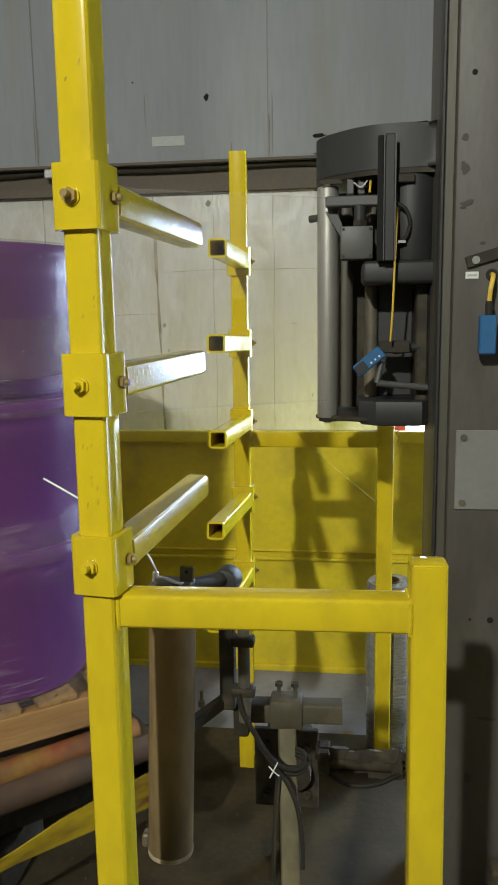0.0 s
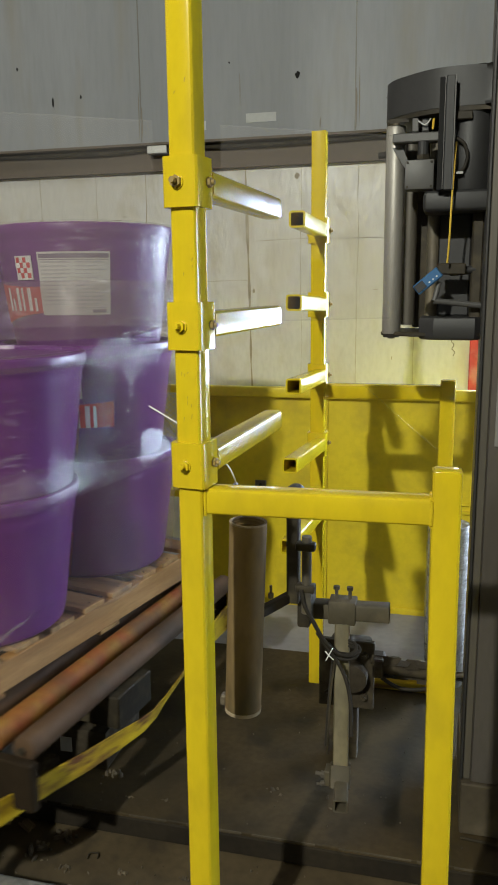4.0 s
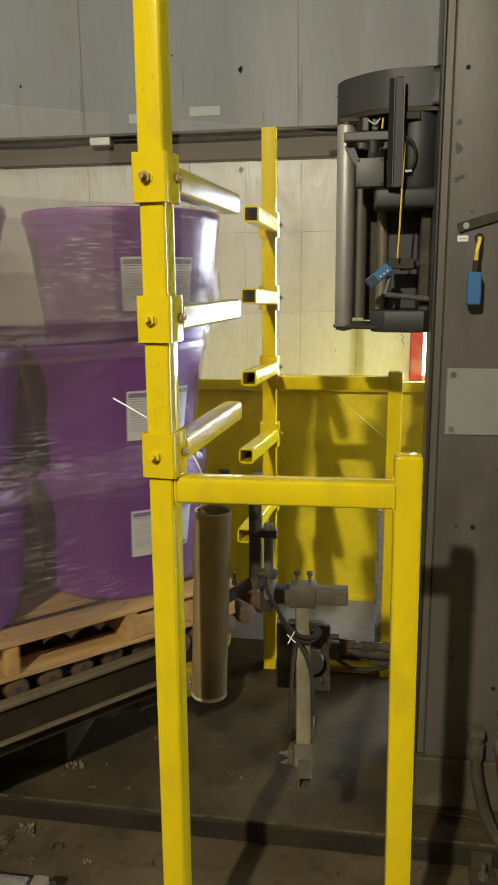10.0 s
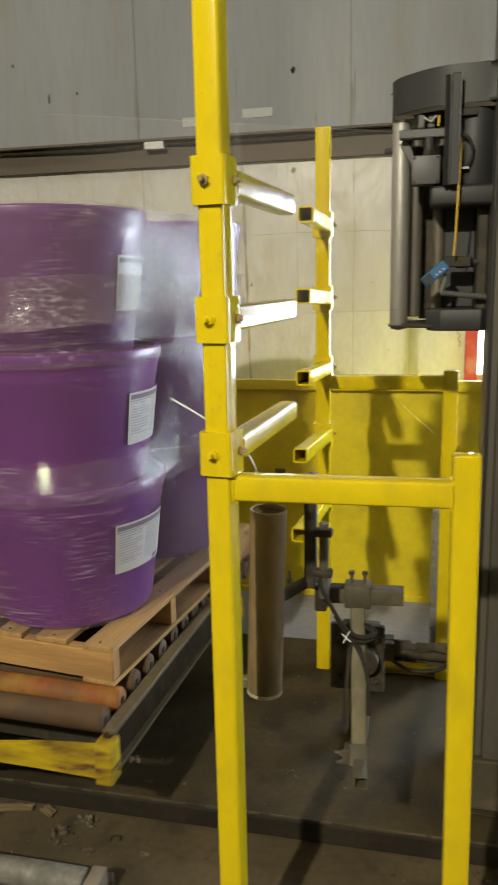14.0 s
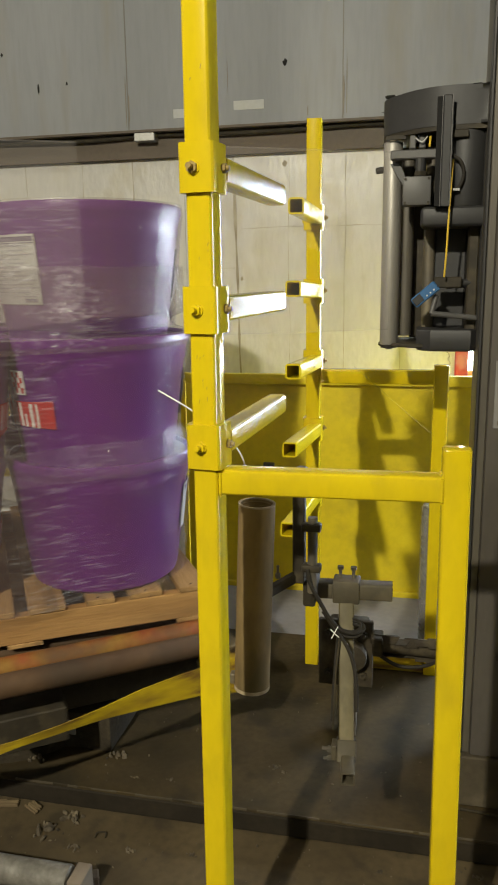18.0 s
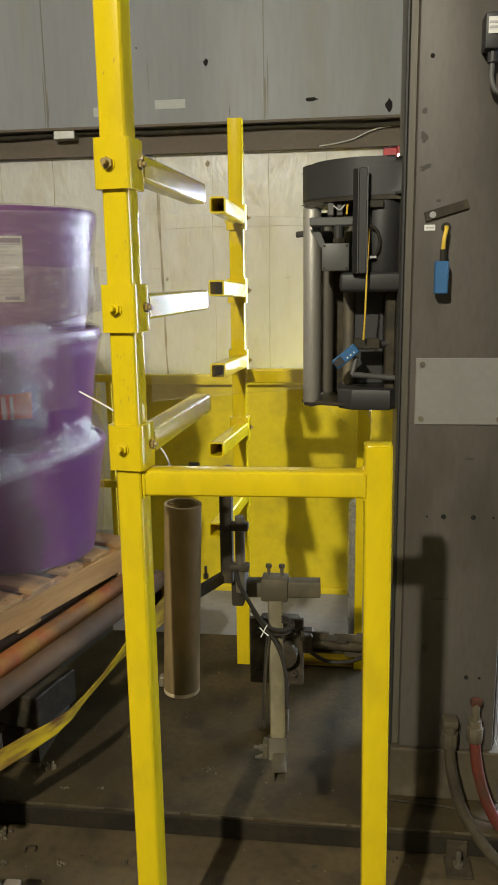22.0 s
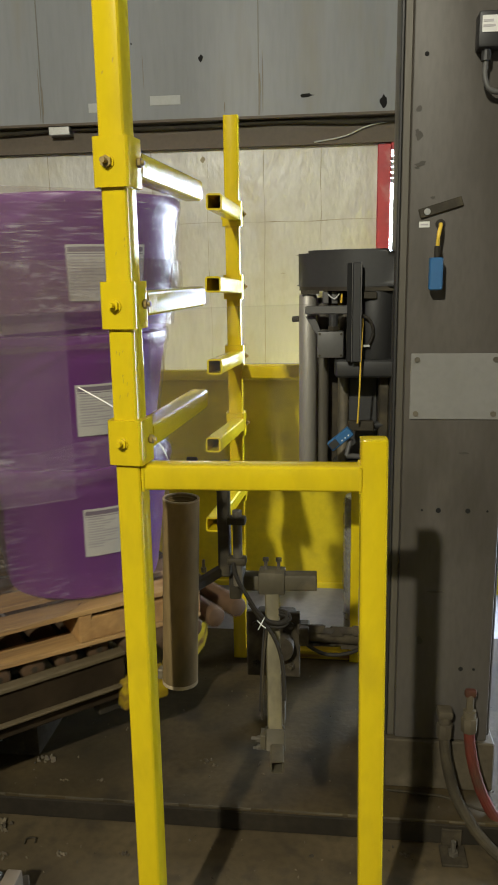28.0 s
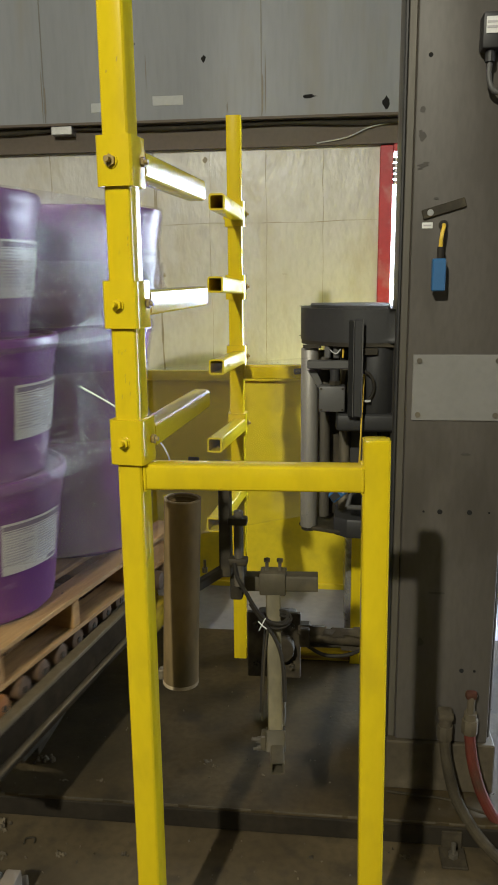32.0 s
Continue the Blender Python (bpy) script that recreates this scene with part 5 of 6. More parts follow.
band([(GU0 - 0.002, 0.790, 0.222, 0.322), (-0.45, 0.778, 0.226, 0.322), (-0.49, 0.745, 0.232, 0.318), (-0.53, 0.68, 0.240, 0.312)], 0.0, "toe_guard_flap", 0.0, YELLOW_LEMON, "bright yellow guard flap at the case end")
band([(-0.53, 0.676, 0.241, 0.310), (-0.55, 0.60, 0.246, 0.304), (-0.57, 0.52, 0.250, 0.300), (-0.605, 0.41, 0.250, 0.300), (-0.632, 0.31, 0.255, 0.300), (-0.654, 0.21, 0.260, 0.294), (-0.657, 0.14, 0.264, 0.290),
      (-0.648, 0.06, 0.268, 0.292), (-0.635, -0.06, 0.270, 0.302), (-0.62, -0.18, 0.272, 0.316), (-0.61, -0.30, 0.272, 0.336), (-0.606, -0.42, 0.270, 0.352), (-0.604, -0.53, 0.268, 0.362), (-0.602, -0.578, 0.266, 0.365)], 0.060, "toe_guard", -0.06)
part("corner_bracket", slab(-0.612, -0.555, -0.626, -0.578, 0.255, 0.372, 0.005, 2), YELLOW_CHIP, table, "chipped yellow and brown corner bracket")
part("end_block", slab(0.40, 0.552, -0.640, -0.590, 0.205, 0.300, 0.006, 2), YELLOW_CHIP, table, "chipped yellow end block with bare brown metal")

# ---- pallet, tubs and wrap, turning with the bed ----
PZ, PALLET = 0.440, 1.13
SKEW = pose(0.150, -0.042, 0, 0, 0, -3.8)      # the pallet lies askew on the rollers
pallet = thing("wooden_pallet", "worn softwood pallet on the rollers under the tubs", "pallet", HUB)
half = PALLET / 2
for u in (-half + 0.02, -0.175, 0.190, half - 0.02):
    part("stringer", slab(u - 0.020, u + 0.020, -half + 0.004, half - 0.004, PZ + 0.014, PZ + 0.099, 0.003), WOOD_END, pallet, at=SKEW)
for k in range(8):
    v = -half + k * (PALLET - 0.10) / 7
    lift = rnd.uniform(0, 0.0015)
    part("deck_board", slab(-half + rnd.uniform(-0.004, 0.004), half + rnd.uniform(-0.004, 0.004), v, v + 0.10 + rnd.uniform(-0.014, 0.008), PZ + 0.099 + lift, PZ + 0.1155 + lift, 0.002), WOOD, pallet, at=SKEW)
    for u in (-half + 0.02, -0.175, 0.190, half - 0.02):
        part("nail", rod((u, v + 0.05, PZ + 0.1155), (u, v + 0.05, PZ + 0.1180), 0.0035, segs=6), GRIME, pallet, at=SKEW)
part("lead_board", slab(0.205, half - 0.045, -half + 0.006, -half + 0.024, PZ + 0.016, PZ + 0.086, 0.002), WOOD_END, pallet, "board filling the end bay", at=SKEW)
for v in (-half + 0.002, -0.05, half - 0.102):
    part("bottom_board", slab(-half, half, v, v + 0.10, PZ, PZ + 0.014, 0.002), WOOD, pallet, at=SKEW)

TUB_R, TUB_H, PITCH = 0.295, 0.414, 0.371
DECK = PZ + 0.117
CENTRES = [(0.412, 0.265), (-0.165, 0.282), (-0.172, -0.310), (0.420, -0.345), (-0.190, -0.292), (0.460, -0.380), (-0.181, 0.235)]      # four stacks, the two tubs on top, one tub set askew on its stack


def tub_radius(z):
    return 0.238 + (0.282 - 0.238) * z / 0.36 if z < 0.36 else 0.284


def patch(a0, a1, z0, z1, off, segs=14):
    """A sheet on the tub's side between two bearings and heights."""
    return lathe([(tub_radius(z0) + off, z0), (tub_radius(z1) + off, z1), (tub_radius(z1) + off - 0.002, z1), (tub_radius(z0) + off - 0.002, z0)], segs, None, a0, a1)


def tub(index, layer, bearing_labels, bearing_logo, label_z=0.150, checks=8, label_h=0.147):
    """A tapered tub with rolled brim, paper labels and printed mark; its origin is on the turntable's axis."""
    ob = thing("feed_tub", "purple plastic feed tub with a white paper label", "tub", HUB, "tubs on the pallet")
    cx, cy = CENTRES[index]
    at = pose(cx, cy, DECK + 0.001 + PITCH * layer)
    prof = [(0.0, 0.0), (0.222, 0.0), (0.234, 0.010), (0.2405, 0.035), (0.2785, 0.325), (0.2825, 0.332), (0.2835, 0.352), (0.2895, 0.372), (TUB_R, 0.386), (TUB_R + 0.002, 0.394), (TUB_R, TUB_H - 0.004), (TUB_R - 0.004, TUB_H), (0.282, TUB_H), (0.278, 0.402), (0.0, 0.402)]
    part("body", lathe(prof, 56), PURPLE, ob, "", False, at)
    for n, b in enumerate(bearing_labels):
        lz, tall = (label_z, label_h) if n == 0 else (0.145, 0.147)
        lab = part("paper_label", patch(b - 23, b + 23, lz, lz + tall, 0.0058), LABEL_PAPER, ob, "white printed paper label", True, at)
        part("heading", patch(b - 22, b + 22, lz + tall - 0.019, lz + tall - 0.006, 0.0064), HEAD_INK, lab)
        part("heading", patch(b - 22, b + 22, lz + tall - 0.0245, lz + tall - 0.0225, 0.0064), HEAD_INK, lab)
        ink = random.Random(100 * index + 10 * layer + n)
        for k in range(13):
            z = lz + tall - 0.033 - (tall - 0.053) / 12 * k
            for lo, hi in ((b - 21, b - 2), (b + 1, b + 20)):
                if k == 12 and lo < b:
                    continue
                part("text_line", patch(lo, hi - ink.choice((0, 0, 2, 5, 9)), z, z + (0.0034 if k % 5 else 0.0048), 0.0063, 6), INK, lab)
        part("text_line", patch(b + 11, b + 20, lz + 0.006, lz + 0.016, 0.0063, 6), HEAD_INK, lab)
    if bearing_logo is not None:
        b = bearing_logo
        bm = bmesh.new()
        n = 26
        rows = []
        for k in range(n + 1):
            a, x = radians(b - 48 + 90 * k / n), k / n
            low, high = 0.138 + 0.022 * math.sin(2.6 * x) - 0.030 * (1 - x), 0.236 - 0.012 * math.sin(3.0 * x)
            rows.append([bm.verts.new(((tub_radius(z) + o) * math.cos(a), (tub_radius(z) + o) * math.sin(a), z)) for z, o in ((low, 0.0045), (high, 0.0045), (high, 0.0025), (low, 0.0025))])
        for p, q in zip(rows, rows[1:]):
            for j in range(4):
                bm.faces.new((p[j], p[(j + 1) % 4], q[(j + 1) % 4], q[j]))
        logo = part("printed_mark", bm, RED_INK, ob, "red printed flag with white marks", True, at)
        for k in range(6):
            c = b - 31 + 11.4 * k
            part("stroke", patch(c - 3.8, c - 0.6, 0.150, 0.222, 0.0052, 3), WHITE_INK, logo)
            part("stroke", patch(c + 1.8, c + 3.8, 0.150, 0.222 if k % 2 else 0.190, 0.0052, 3), WHITE_INK, logo)
        part("check_border", patch(b + checks - 1.2, b + checks + 13.0, 0.246, 0.318, 0.0042, 6), WHITE_INK, logo)
        for i in range(4):
            for j in range(4):
                if (i + j) % 2:
                    part("check", patch(b + checks + 2.95 * i, b + checks + 2.95 + 2.95 * i, 0.251 + 0.0155 * j, 0.2665 + 0.0155 * j, 0.0049, 2), RED_INK, logo)
    return ob


TUBS = [tub(0, 0, (95,), -88), tub(1, 0, (94,), -96, 0.165), tub(2, 0, (-102,), None, 0.154), tub(3, 0, (-88,), None, 0.147),
        tub(0, 1, (95,), -92), tub(6, 1, (80,), -96), tub(2, 1, (-87,), 98, 0.146), tub(3, 1, (-88,), None, 0.132),
        tub(4, 2, (117, -83), 94, 0.138, -18, 0.190), tub(5, 2, (-99,), 20, 0.135)]


def hull(points):
    """The convex outline of points in plan, counter-clockwise."""
    pts = sorted(set(points))

    def half(seq):
        h = []
        for p in seq:
            while len(h) > 1 and (h[-1][0] - h[-2][0]) * (p[1] - h[-2][1]) - (h[-1][1] - h[-2][1]) * (p[0] - h[-2][0]) <= 0:
                h.pop()
            h.append(p)
        return h[:-1]
    return half(pts) + half(pts[::-1])


def wrap_outline(indices, r):
    return hull([(round(CENTRES[i][0] + r * math.cos(radians(a)), 4), round(CENTRES[i][1] + r * math.sin(radians(a)), 4)) for i in indices for a in range(0, 360, 6)])


wrap = thing("wrap_film", "clear wrinkled stretch film wound round the tubs", "film", HUB)


def skirt(rings):
    """A film tube through outlines (indices, radius, height), each resampled by bearing."""
    bm = bmesh.new()
    rows = []
    for idx, r, z, jag in rings:
        out = wrap_outline(idx, r)
        c = Vector((sum(CENTRES[i][0] for i in idx) / len(idx), sum(CENTRES[i][1] for i in idx) / len(idx)))
        row = []
        for k in range(96):
            d = Vector((math.cos(2 * math.pi * k / 96), math.sin(2 * math.pi * k / 96)))
            best = 0.0
            for (x0, y0), (x1, y1) in zip(out, out[1:] + out[:1]):
                ex, ey = x1 - x0, y1 - y0
                den = d.x * ey - d.y * ex
                if abs(den) < 1e-9:
                    continue
                t = ((x0 - c.x) * ey - (y0 - c.y) * ex) / den
                s = ((x0 - c.x) * d.y - (y0 - c.y) * d.x) / den
                if t > 0 and -1e-6 <= s <= 1 + 1e-6:
                    best = max(best, t)
            gap = min((c + d * best - Vector(o)).length for o in CENTRES) - r
            q = c + d * (best + max(0.0, TUB_R + 0.005 - r) * min(max(gap / 0.05, 0.0), 1.0))    # taut and upright between the tubs
            wob = noise.noise(Vector((q.x * 6, q.y * 6, z * 9)))
            row.append(bm.verts.new((q.x + d.x * wob * 0.0015, q.y + d.y * wob * 0.0015, z + jag * noise.noise(Vector((q.x * 3, q.y * 3, 4.0))))))
        rows.append(row)
    for p, q in zip(rows, rows[1:]):
        for j in range(96):
            bm.faces.new((p[j], p[(j + 1) % 96], q[(j + 1) % 96], q[j]))
    # dim veil between the tubs, put into the film's colour by distance
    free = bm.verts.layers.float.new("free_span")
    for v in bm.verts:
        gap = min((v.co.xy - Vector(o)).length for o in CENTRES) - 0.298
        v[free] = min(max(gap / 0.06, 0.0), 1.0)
    return bm


ALL, MID, TOP = (0, 1, 2, 3), (0, 6, 2, 3), (4, 5)
Z1, Z2, Z3 = DECK + TUB_H, DECK + TUB_H + PITCH, DECK + TUB_H + 2 * PITCH
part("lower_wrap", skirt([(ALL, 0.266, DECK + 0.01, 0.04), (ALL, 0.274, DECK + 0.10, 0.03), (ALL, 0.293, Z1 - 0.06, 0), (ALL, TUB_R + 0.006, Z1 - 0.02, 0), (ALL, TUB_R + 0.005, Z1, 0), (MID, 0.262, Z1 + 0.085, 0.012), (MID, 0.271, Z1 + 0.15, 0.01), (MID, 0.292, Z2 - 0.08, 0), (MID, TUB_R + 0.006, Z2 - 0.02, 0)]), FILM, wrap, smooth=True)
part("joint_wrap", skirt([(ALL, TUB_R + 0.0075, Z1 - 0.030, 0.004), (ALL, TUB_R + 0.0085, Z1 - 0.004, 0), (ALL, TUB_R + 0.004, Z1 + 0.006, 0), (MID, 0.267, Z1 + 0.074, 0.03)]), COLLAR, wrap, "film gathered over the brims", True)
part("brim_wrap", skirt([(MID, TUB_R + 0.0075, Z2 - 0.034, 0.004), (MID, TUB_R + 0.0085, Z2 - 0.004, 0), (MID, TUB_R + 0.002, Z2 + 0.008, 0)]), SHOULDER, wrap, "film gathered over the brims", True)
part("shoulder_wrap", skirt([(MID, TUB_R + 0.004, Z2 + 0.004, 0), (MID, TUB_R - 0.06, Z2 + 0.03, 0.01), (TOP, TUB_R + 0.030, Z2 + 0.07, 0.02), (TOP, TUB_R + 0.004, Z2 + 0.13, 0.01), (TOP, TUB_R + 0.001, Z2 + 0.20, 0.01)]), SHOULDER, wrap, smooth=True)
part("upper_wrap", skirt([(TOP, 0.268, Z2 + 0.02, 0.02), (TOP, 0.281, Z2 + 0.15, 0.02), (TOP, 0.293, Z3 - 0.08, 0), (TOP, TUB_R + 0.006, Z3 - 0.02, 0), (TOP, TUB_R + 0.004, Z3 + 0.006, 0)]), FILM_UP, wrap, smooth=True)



def line(a, b, n, sag=0.0):
    a, b = Vector(a), Vector(b)
    return [a.lerp(b, k / n) - Vector((0, 0, sag * math.sin(math.pi * k / n))) for k in range(n + 1)]


def curtain(left, right, n, folds, seed):
    """A thin hanging sheet between two edges of equal length, with folds across it."""
    bm, rows = bmesh.new(), []
    for i, (p, q) in enumerate(zip(left, right)):
        p, q = Vector(p), Vector(q)
        row = []
        for k in range(n + 1):
            x = p.lerp(q, k / n)
            amp = folds * math.sin(math.pi * k / n) * min(1.0, i / 3)
            row.append(bm.verts.new(x + Vector((noise.noise(Vector((k * 0.9, i * 0.25, seed))), noise.noise(Vector((k * 0.9, i * 0.25, seed + 9))), 0)) * amp))
        rows.append(row)
    for p, q in zip(rows, rows[1:]):
        for k in range(n):
            bm.faces.new((p[k], p[k + 1], q[k + 1], q[k]))
    return bm


def crumple(at, size, height, seed, n=16):
    """A wadded sheet of film lying on something."""
    bm, rows = bmesh.new(), []
    for i in range(n + 1):
        row = []
        for k in range(n + 1):
            x, y = (i / n - 0.5) * size, (k / n - 0.5) * size * 0.7
            f = max(0.0, 1 - (2 * math.hypot(i / n - 0.5, k / n - 0.5)) ** 2)
            o = Vector((noise.noise(Vector((i * 0.55, k * 0.55, seed))), noise.noise(Vector((i * 0.55, k * 0.55, seed + 5))), 0)) * size * 0.16
            row.append(bm.verts.new(Vector(at) + Vector((x, y, 0)) + o + Vector((0, 0, height * f * abs(noise.noise(Vector((i * 0.45, k * 0.45, seed + 11)))) * 2 + 0.001))))
        rows.append(row)
    for p, q in zip(rows, rows[1:]):
        for k in range(n):
            bm.faces.new((p[k], p[k + 1], q[k + 1], q[k]))
    return bm


TIP, FOOT_A, FOOT_B, CORNER = (-0.41, 0.335, 0.64), (0.115, 0.805, 0.412), (0.030, 0.805, 0.414), (-0.355, 0.565, 0.560)
edge_a = line(TIP, FOOT_A, 14, 0.012)
edge_b = line(TIP, CORNER, 4) + line(CORNER, (-0.20, 0.690, 0.470), 4)[1:] + line((-0.20, 0.690, 0.470), FOOT_B, 6)[1:]
part("film_tail", curtain(edge_a, edge_b, 10, 0.018, 2.0), SHEET, wrap, "clear film sheet hanging off the pallet corner", True)
part("film_tail", curtain(edge_a, [p + Vector((-0.022, 0.004, 0.010)) for p in edge_a], 3, 0.006, 6.0), TAIL, wrap, "bunched film edge", True)
part("film_tail", curtain(edge_b[4:], [p + Vector((0.016, 0.006, 0.012)) for p in edge_b[4:]], 3, 0.006, 7.0), TAIL, wrap, "bunched film edge", True)
part("film_wad", crumple((0.20, 0.71, 0.425), 0.20, 0.07, 3.0), TAIL, wrap, "crumpled film wad on the guard plate")
part("film_wad", crumple((0.12, 0.78, 0.420), 0.12, 0.05, 8.0, 12), TAIL, wrap, "crumpled film wad on the guard plate")
rim = Vector((CENTRES[1][0], CENTRES[1][1], 0))
flap = [[rim + Vector((r * math.cos(radians(a)), r * math.sin(radians(a)), z)) for r, z in ((0.298, Z1 - 0.004), (0.312, Z1 + 0.030), (0.300, Z1 + 0.075))] for a in (146, 153, 160, 167, 174)]
bm = bmesh.new()
rows = [[bm.verts.new(p + Vector((0, 0, -0.03 * abs(i - 2) / 2 * j / 2))) for j, p in enumerate(col)] for i, col in enumerate(flap)]
for p, q in zip(rows, rows[1:]):
    for j in range(2):
        bm.faces.new((p[j], p[j + 1], q[j + 1], q[j]))
part("film_flap", bm, COLLAR, wrap, "loose film flap at the brim", True)

# the web of film between the carriage and the load, in two overlapping lengths
web_a = thing("film_web", "taut clear stretch film running from the carriage to the load", "film", pose(0.331, 0.945, 1.3))


def web_sheet(x0, x1, fade0, fade1, holder):
    """A taut sheet along x; free_span runs from 0 where it clings to 1 where it hangs free, between fade0 and fade1."""
    bm = bmesh.new()
    free = bm.verts.layers.float.new("free_span")
    cols = []
    for k in range(21):
        x = x0 + (x1 - x0) * k / 20
        f = min(max((x - fade0) / (fade1 - fade0), 0.0), 1.0) if fade0 != fade1 else 1.0
        cols.append([bm.verts.new((x, 0.0006 * math.sin(k * 1.9 + j), 0.05 + 0.495 * j / 8)) for j in range(9)])
        for v in cols[-1]:
            v[free] = f
    for p, q in zip(cols, cols[1:]):
        for j in range(8):
            bm.faces.new((p[j], p[j + 1], q[j + 1], q[j]))
    part("sheet", bm, FILM_WEB, holder, smooth=True)
    for z in (0.05, 0.541):
        bm = bmesh.new()
        free = bm.verts.layers.float.new("free_span")
        quad = [bm.verts.new((x, -0.0012, h)) for x, h in ((x0, z), (x1, z), (x1, z + 0.004), (x0, z + 0.004))]
        for v in quad:
            v[free] = 1.0
        bm.faces.new(quad)
        part("hem", bm, FILM_WEB, holder)


web_sheet(0.0, 0.50, 0, 0, web_a)
web_b = thing("film_web", "taut clear stretch film drawn on to the load", "film", pose(-0.3, 0.5, 1.3))
web_sheet(-0.50, 0.0, -0.02, -0.34, web_b)

# ---- loose things in front ----
infeed = thing("infeed_roller", "grey steel infeed conveyor roller low on the floor", "roller")
part("roller", rod((-1.9, 0.185, -0.018), (-0.422, 0.185, -0.018), 0.036, segs=24, bevel=0.005), material("film_coated_roller", (0.20, 0.19, 0.165), 0.55, 0.0, (0.10, 0.092, 0.075), 30, 0.9, 70, 0.4, 0.5, gloss=0.4), infeed, smooth=True)
part("end_bracket", slab(-0.417, -0.375, 0.15, 0.225, FLOOR, 0.006, 0.006, 2), plain("weathered_wood", (0.19, 0.155, 0.115), 0.8), infeed, "pale wooden end block")
part("end_bracket", slab(-1.95, -1.905, 0.14, 0.235, FLOOR, 0.020, 0.006, 2), DULL, infeed)
clip = thing("wire_clip", "dark bent wire clip lying on the floor", "clip", pose(-0.44, 0.418, FLOOR + 0.003, 0, 0, 12))
part("wire", pipe([(-0.014, -0.008, 0), (-0.012, 0.009, 0.002), (0.0, 0.011, 0.004), (0.014, 0.009, 0.002), (0.015, -0.007, 0)], 0.0025, 6), GRIME, clip, smooth=True)
block = thing("wood_block", "grey splintered wood scrap lying on the floor", "wood scrap", pose(-0.42, 0.235, FLOOR, 0, 0, 24))
part("piece", slab(-0.05, 0.05, -0.02, 0.02, 0, 0.03, 0.004), plain("grey_scrap_wood", (0.13, 0.105, 0.075), 0.85), block)

for x, y, w, turn_z, seed in ((-0.82, 0.478, 0.085, 14, 1), (-0.69, 0.488, 0.030, -30, 2)):
    chip = thing("wood_splinter", "pale splintered piece of pallet wood on the floor", "wood scrap", pose(x, y, FLOOR + 0.002, 0, 0, turn_z), "wood splinters")
    rnd = random.Random(seed)
    for k in range(5):
        v = (k - 2) * 0.006
        part("splinter", slab(-w * rnd.uniform(0.6, 1.0), w * rnd.uniform(0.5, 1.0), v, v + 0.0065, 0.0, rnd.uniform(0.006, 0.012), 0.0015), WEATHERED, chip)
rnd = random.Random(11)
bm = bmesh.new()
for k in range(420):
    on_plate = rnd.random() < 0.45
    x = rnd.uniform(-1.2, 1.0)
    y, z = (rnd.uniform(0.53, 1.5), 0.0) if on_plate else (rnd.uniform(0.05, 0.50) ** 1.0, FLOOR)
    s = rnd.uniform(0.0015, 0.005) * (1.8 if rnd.random() < 0.06 else 1)
    m = Matrix.Translation((x, y, z + s * 0.4)) @ Euler((rnd.random() * 3, rnd.random() * 3, rnd.random() * 3)).to_matrix().to_4x4() @ Matrix.Diagonal((s * rnd.uniform(1, 2.4), s, s * 0.7, 1))
    bmesh.ops.create_icosphere(bm, subdivisions=1, radius=0.6, matrix=m)
for x, y, w in ((-0.552, 0.477, 0.028), (-0.486, 0.678, 0.030), (-0.39, 0.588, 0.008), (-0.60, 0.42, 0.035), (-0.50, 0.36, 0.016), (-0.34, 0.38, 0.014), (-0.16, 0.40, 0.012), (-0.75, 0.62, 0.03), (0.62, 0.47, 0.014), (0.36, 0.44, 0.010), (-0.88, 0.45, 0.03), (-0.28, 0.60, 0.010), (0.02, 0.72, 0.012), (0.05, 0.70, 0.009)):
    z = FLOOR if y < 0.51 else 0.0
    for k in range(14):
        r = w * rnd.uniform(0.12, 0.35)
        m = Matrix.Translation((x + rnd.gauss(0, w * 0.6), y + rnd.gauss(0, w * 0.4), z + r * 0.4)) @ Euler((rnd.random() * 3, rnd.random() * 3, rnd.random() * 3)).to_matrix().to_4x4() @ Matrix.Diagonal((r * 1.6, r, r * 0.7, 1))
        bmesh.ops.create_icosphere(bm, subdivisions=1, radius=1.0, matrix=m)
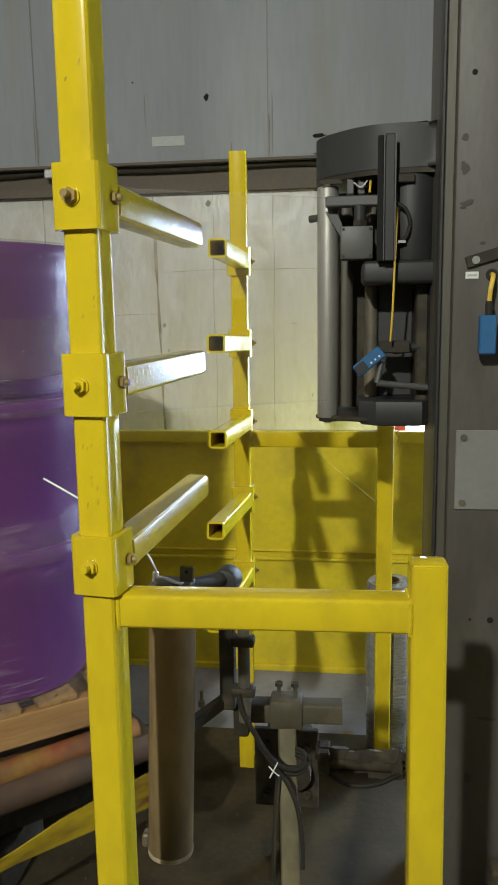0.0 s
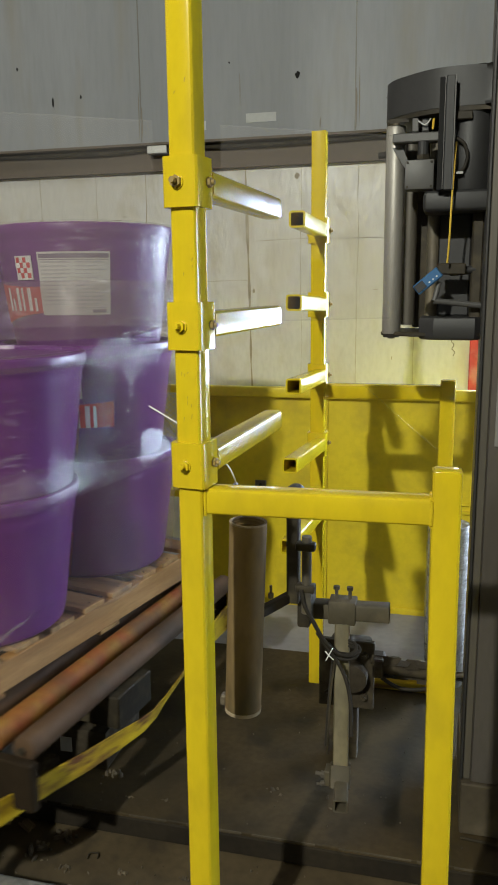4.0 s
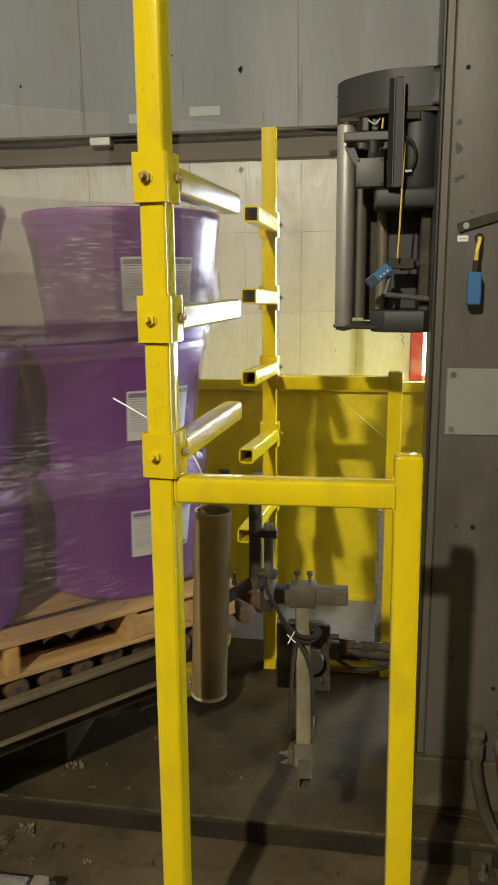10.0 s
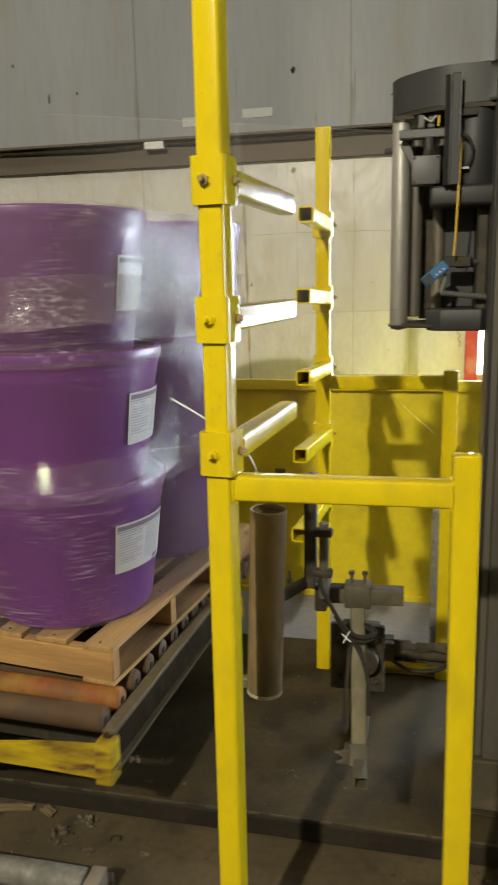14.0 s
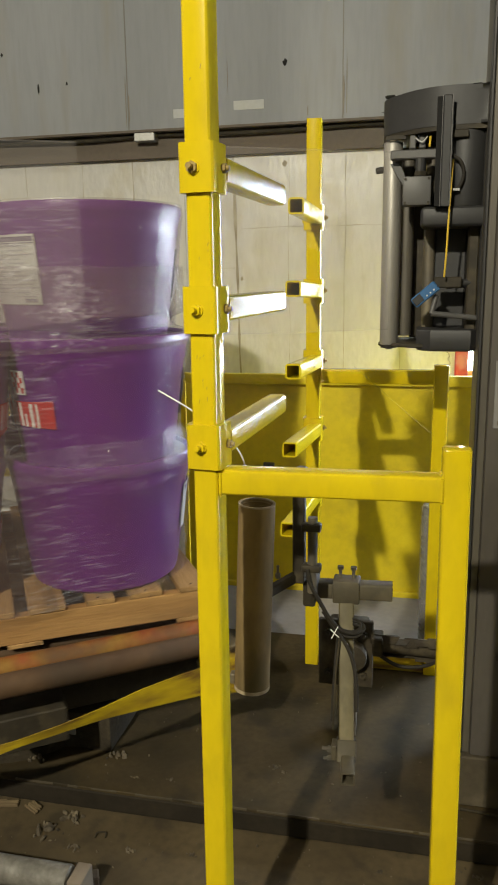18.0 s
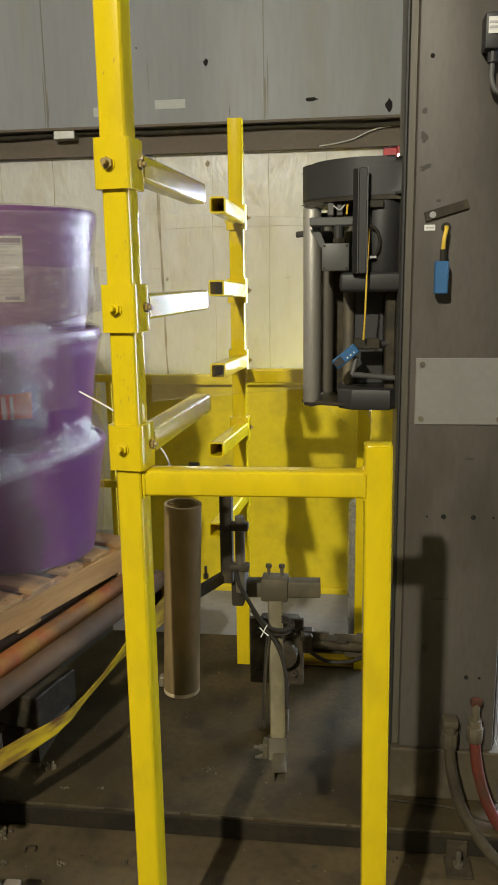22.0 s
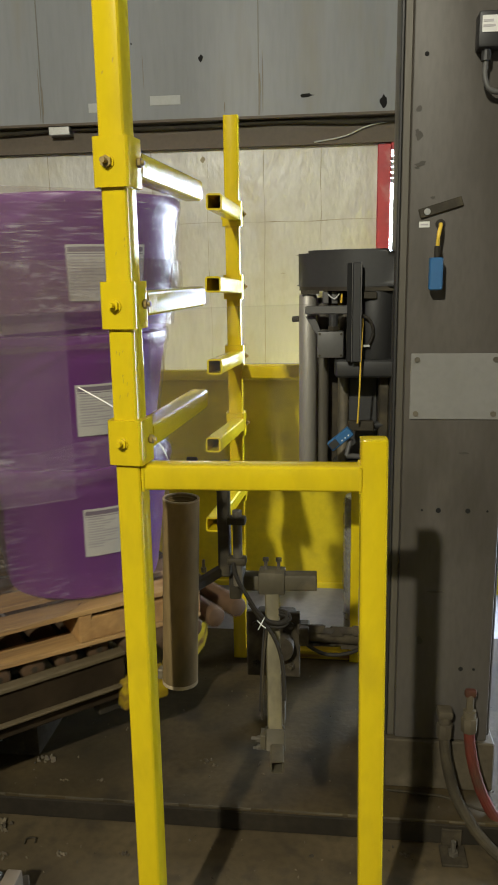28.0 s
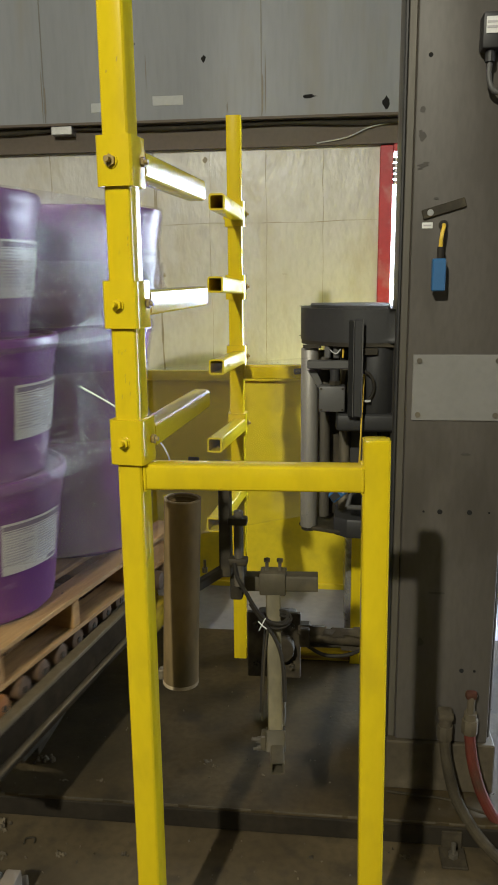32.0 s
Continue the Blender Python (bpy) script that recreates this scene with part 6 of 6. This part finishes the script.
tagged(mesh_object("grit", bm, material("pale_grit", (0.15, 0.12, 0.075), 0.8, 0, (0.035, 0.028, 0.02), 30, 1.0, 60, 0.2, 0)), "scattered grit, chips and dirt on the floor", "debris", "", "stuff")


# ---- what moves ----
def carriage_height(t):
    """Rises at first, waits at the top, then sinks."""
    keys = ((0.0, 1.274), (2.3, 1.374), (16.4, 1.374), (19.0, 1.252), (21.0, 1.168), (23.0, 1.075), (24.5, 1.010), (27.0, 0.905), (30.0, 0.785), (32.0, 0.708))
    for (t0, z0), (t1, z1) in zip(keys, keys[1:]):
        if t <= t1:
            return z0 + (z1 - z0) * (t - t0) / (t1 - t0)
    return keys[-1][1]


def tangent(t):
    """Bearing and length of the web from the carriage roller to the side of the load it winds on to."""
    a = radians(HEADING - 360 * t / TURN)
    px, py = 0.331, 0.935
    best = None
    for u, v in CENTRES:
        x, y = AXIS[0] + u * math.cos(a) - v * math.sin(a) - px, AXIS[1] + u * math.sin(a) + v * math.cos(a) - py
        d = math.hypot(x, y)
        ang = math.atan2(y, x) % (2 * math.pi) + math.asin(0.297 / d)
        if best is None or ang > best[0]:
            best = (ang, math.sqrt(d * d - 0.0882))
    return best


def motions():
    steps = [round(0.3 * k, 1) for k in range(107)] + [32.0]
    turn = [(t, pose(AXIS[0], AXIS[1], 0, 0, 0, HEADING - 360 * t / TURN)) for t in steps]
    for ob in [table, pallet, wrap] + TUBS:
        walk(ob, turn)
    walk(carriage, [(t, pose(0, 0, carriage_height(t))) for t in (0.0, 0.8, 1.6, 2.2, 2.6, 5.0, 10.0, 15.5, 16.2, 16.8, 17.5, 18.2, 19.0, 20.0, 21.0, 22.0, 23.0, 24.0, 25.0, 26.0, 27.0, 28.0, 29.0, 30.0, 31.0, 32.0)])
    rows_a, rows_b = [], []
    for k in range(321):
        t = round(k / 10, 1)
        ang, far = tangent(t)
        z = carriage_height(t)
        rows_a.append((t, pose(0.331, 0.918, z, 0, 0, math.degrees(ang))))
        rows_b.append((t, pose(0.331 + far * math.cos(ang), 0.918 + far * math.sin(ang), z, 0, 0, math.degrees(ang))))
    walk(web_a, rows_a)
    walk(web_b, rows_b)


motions()
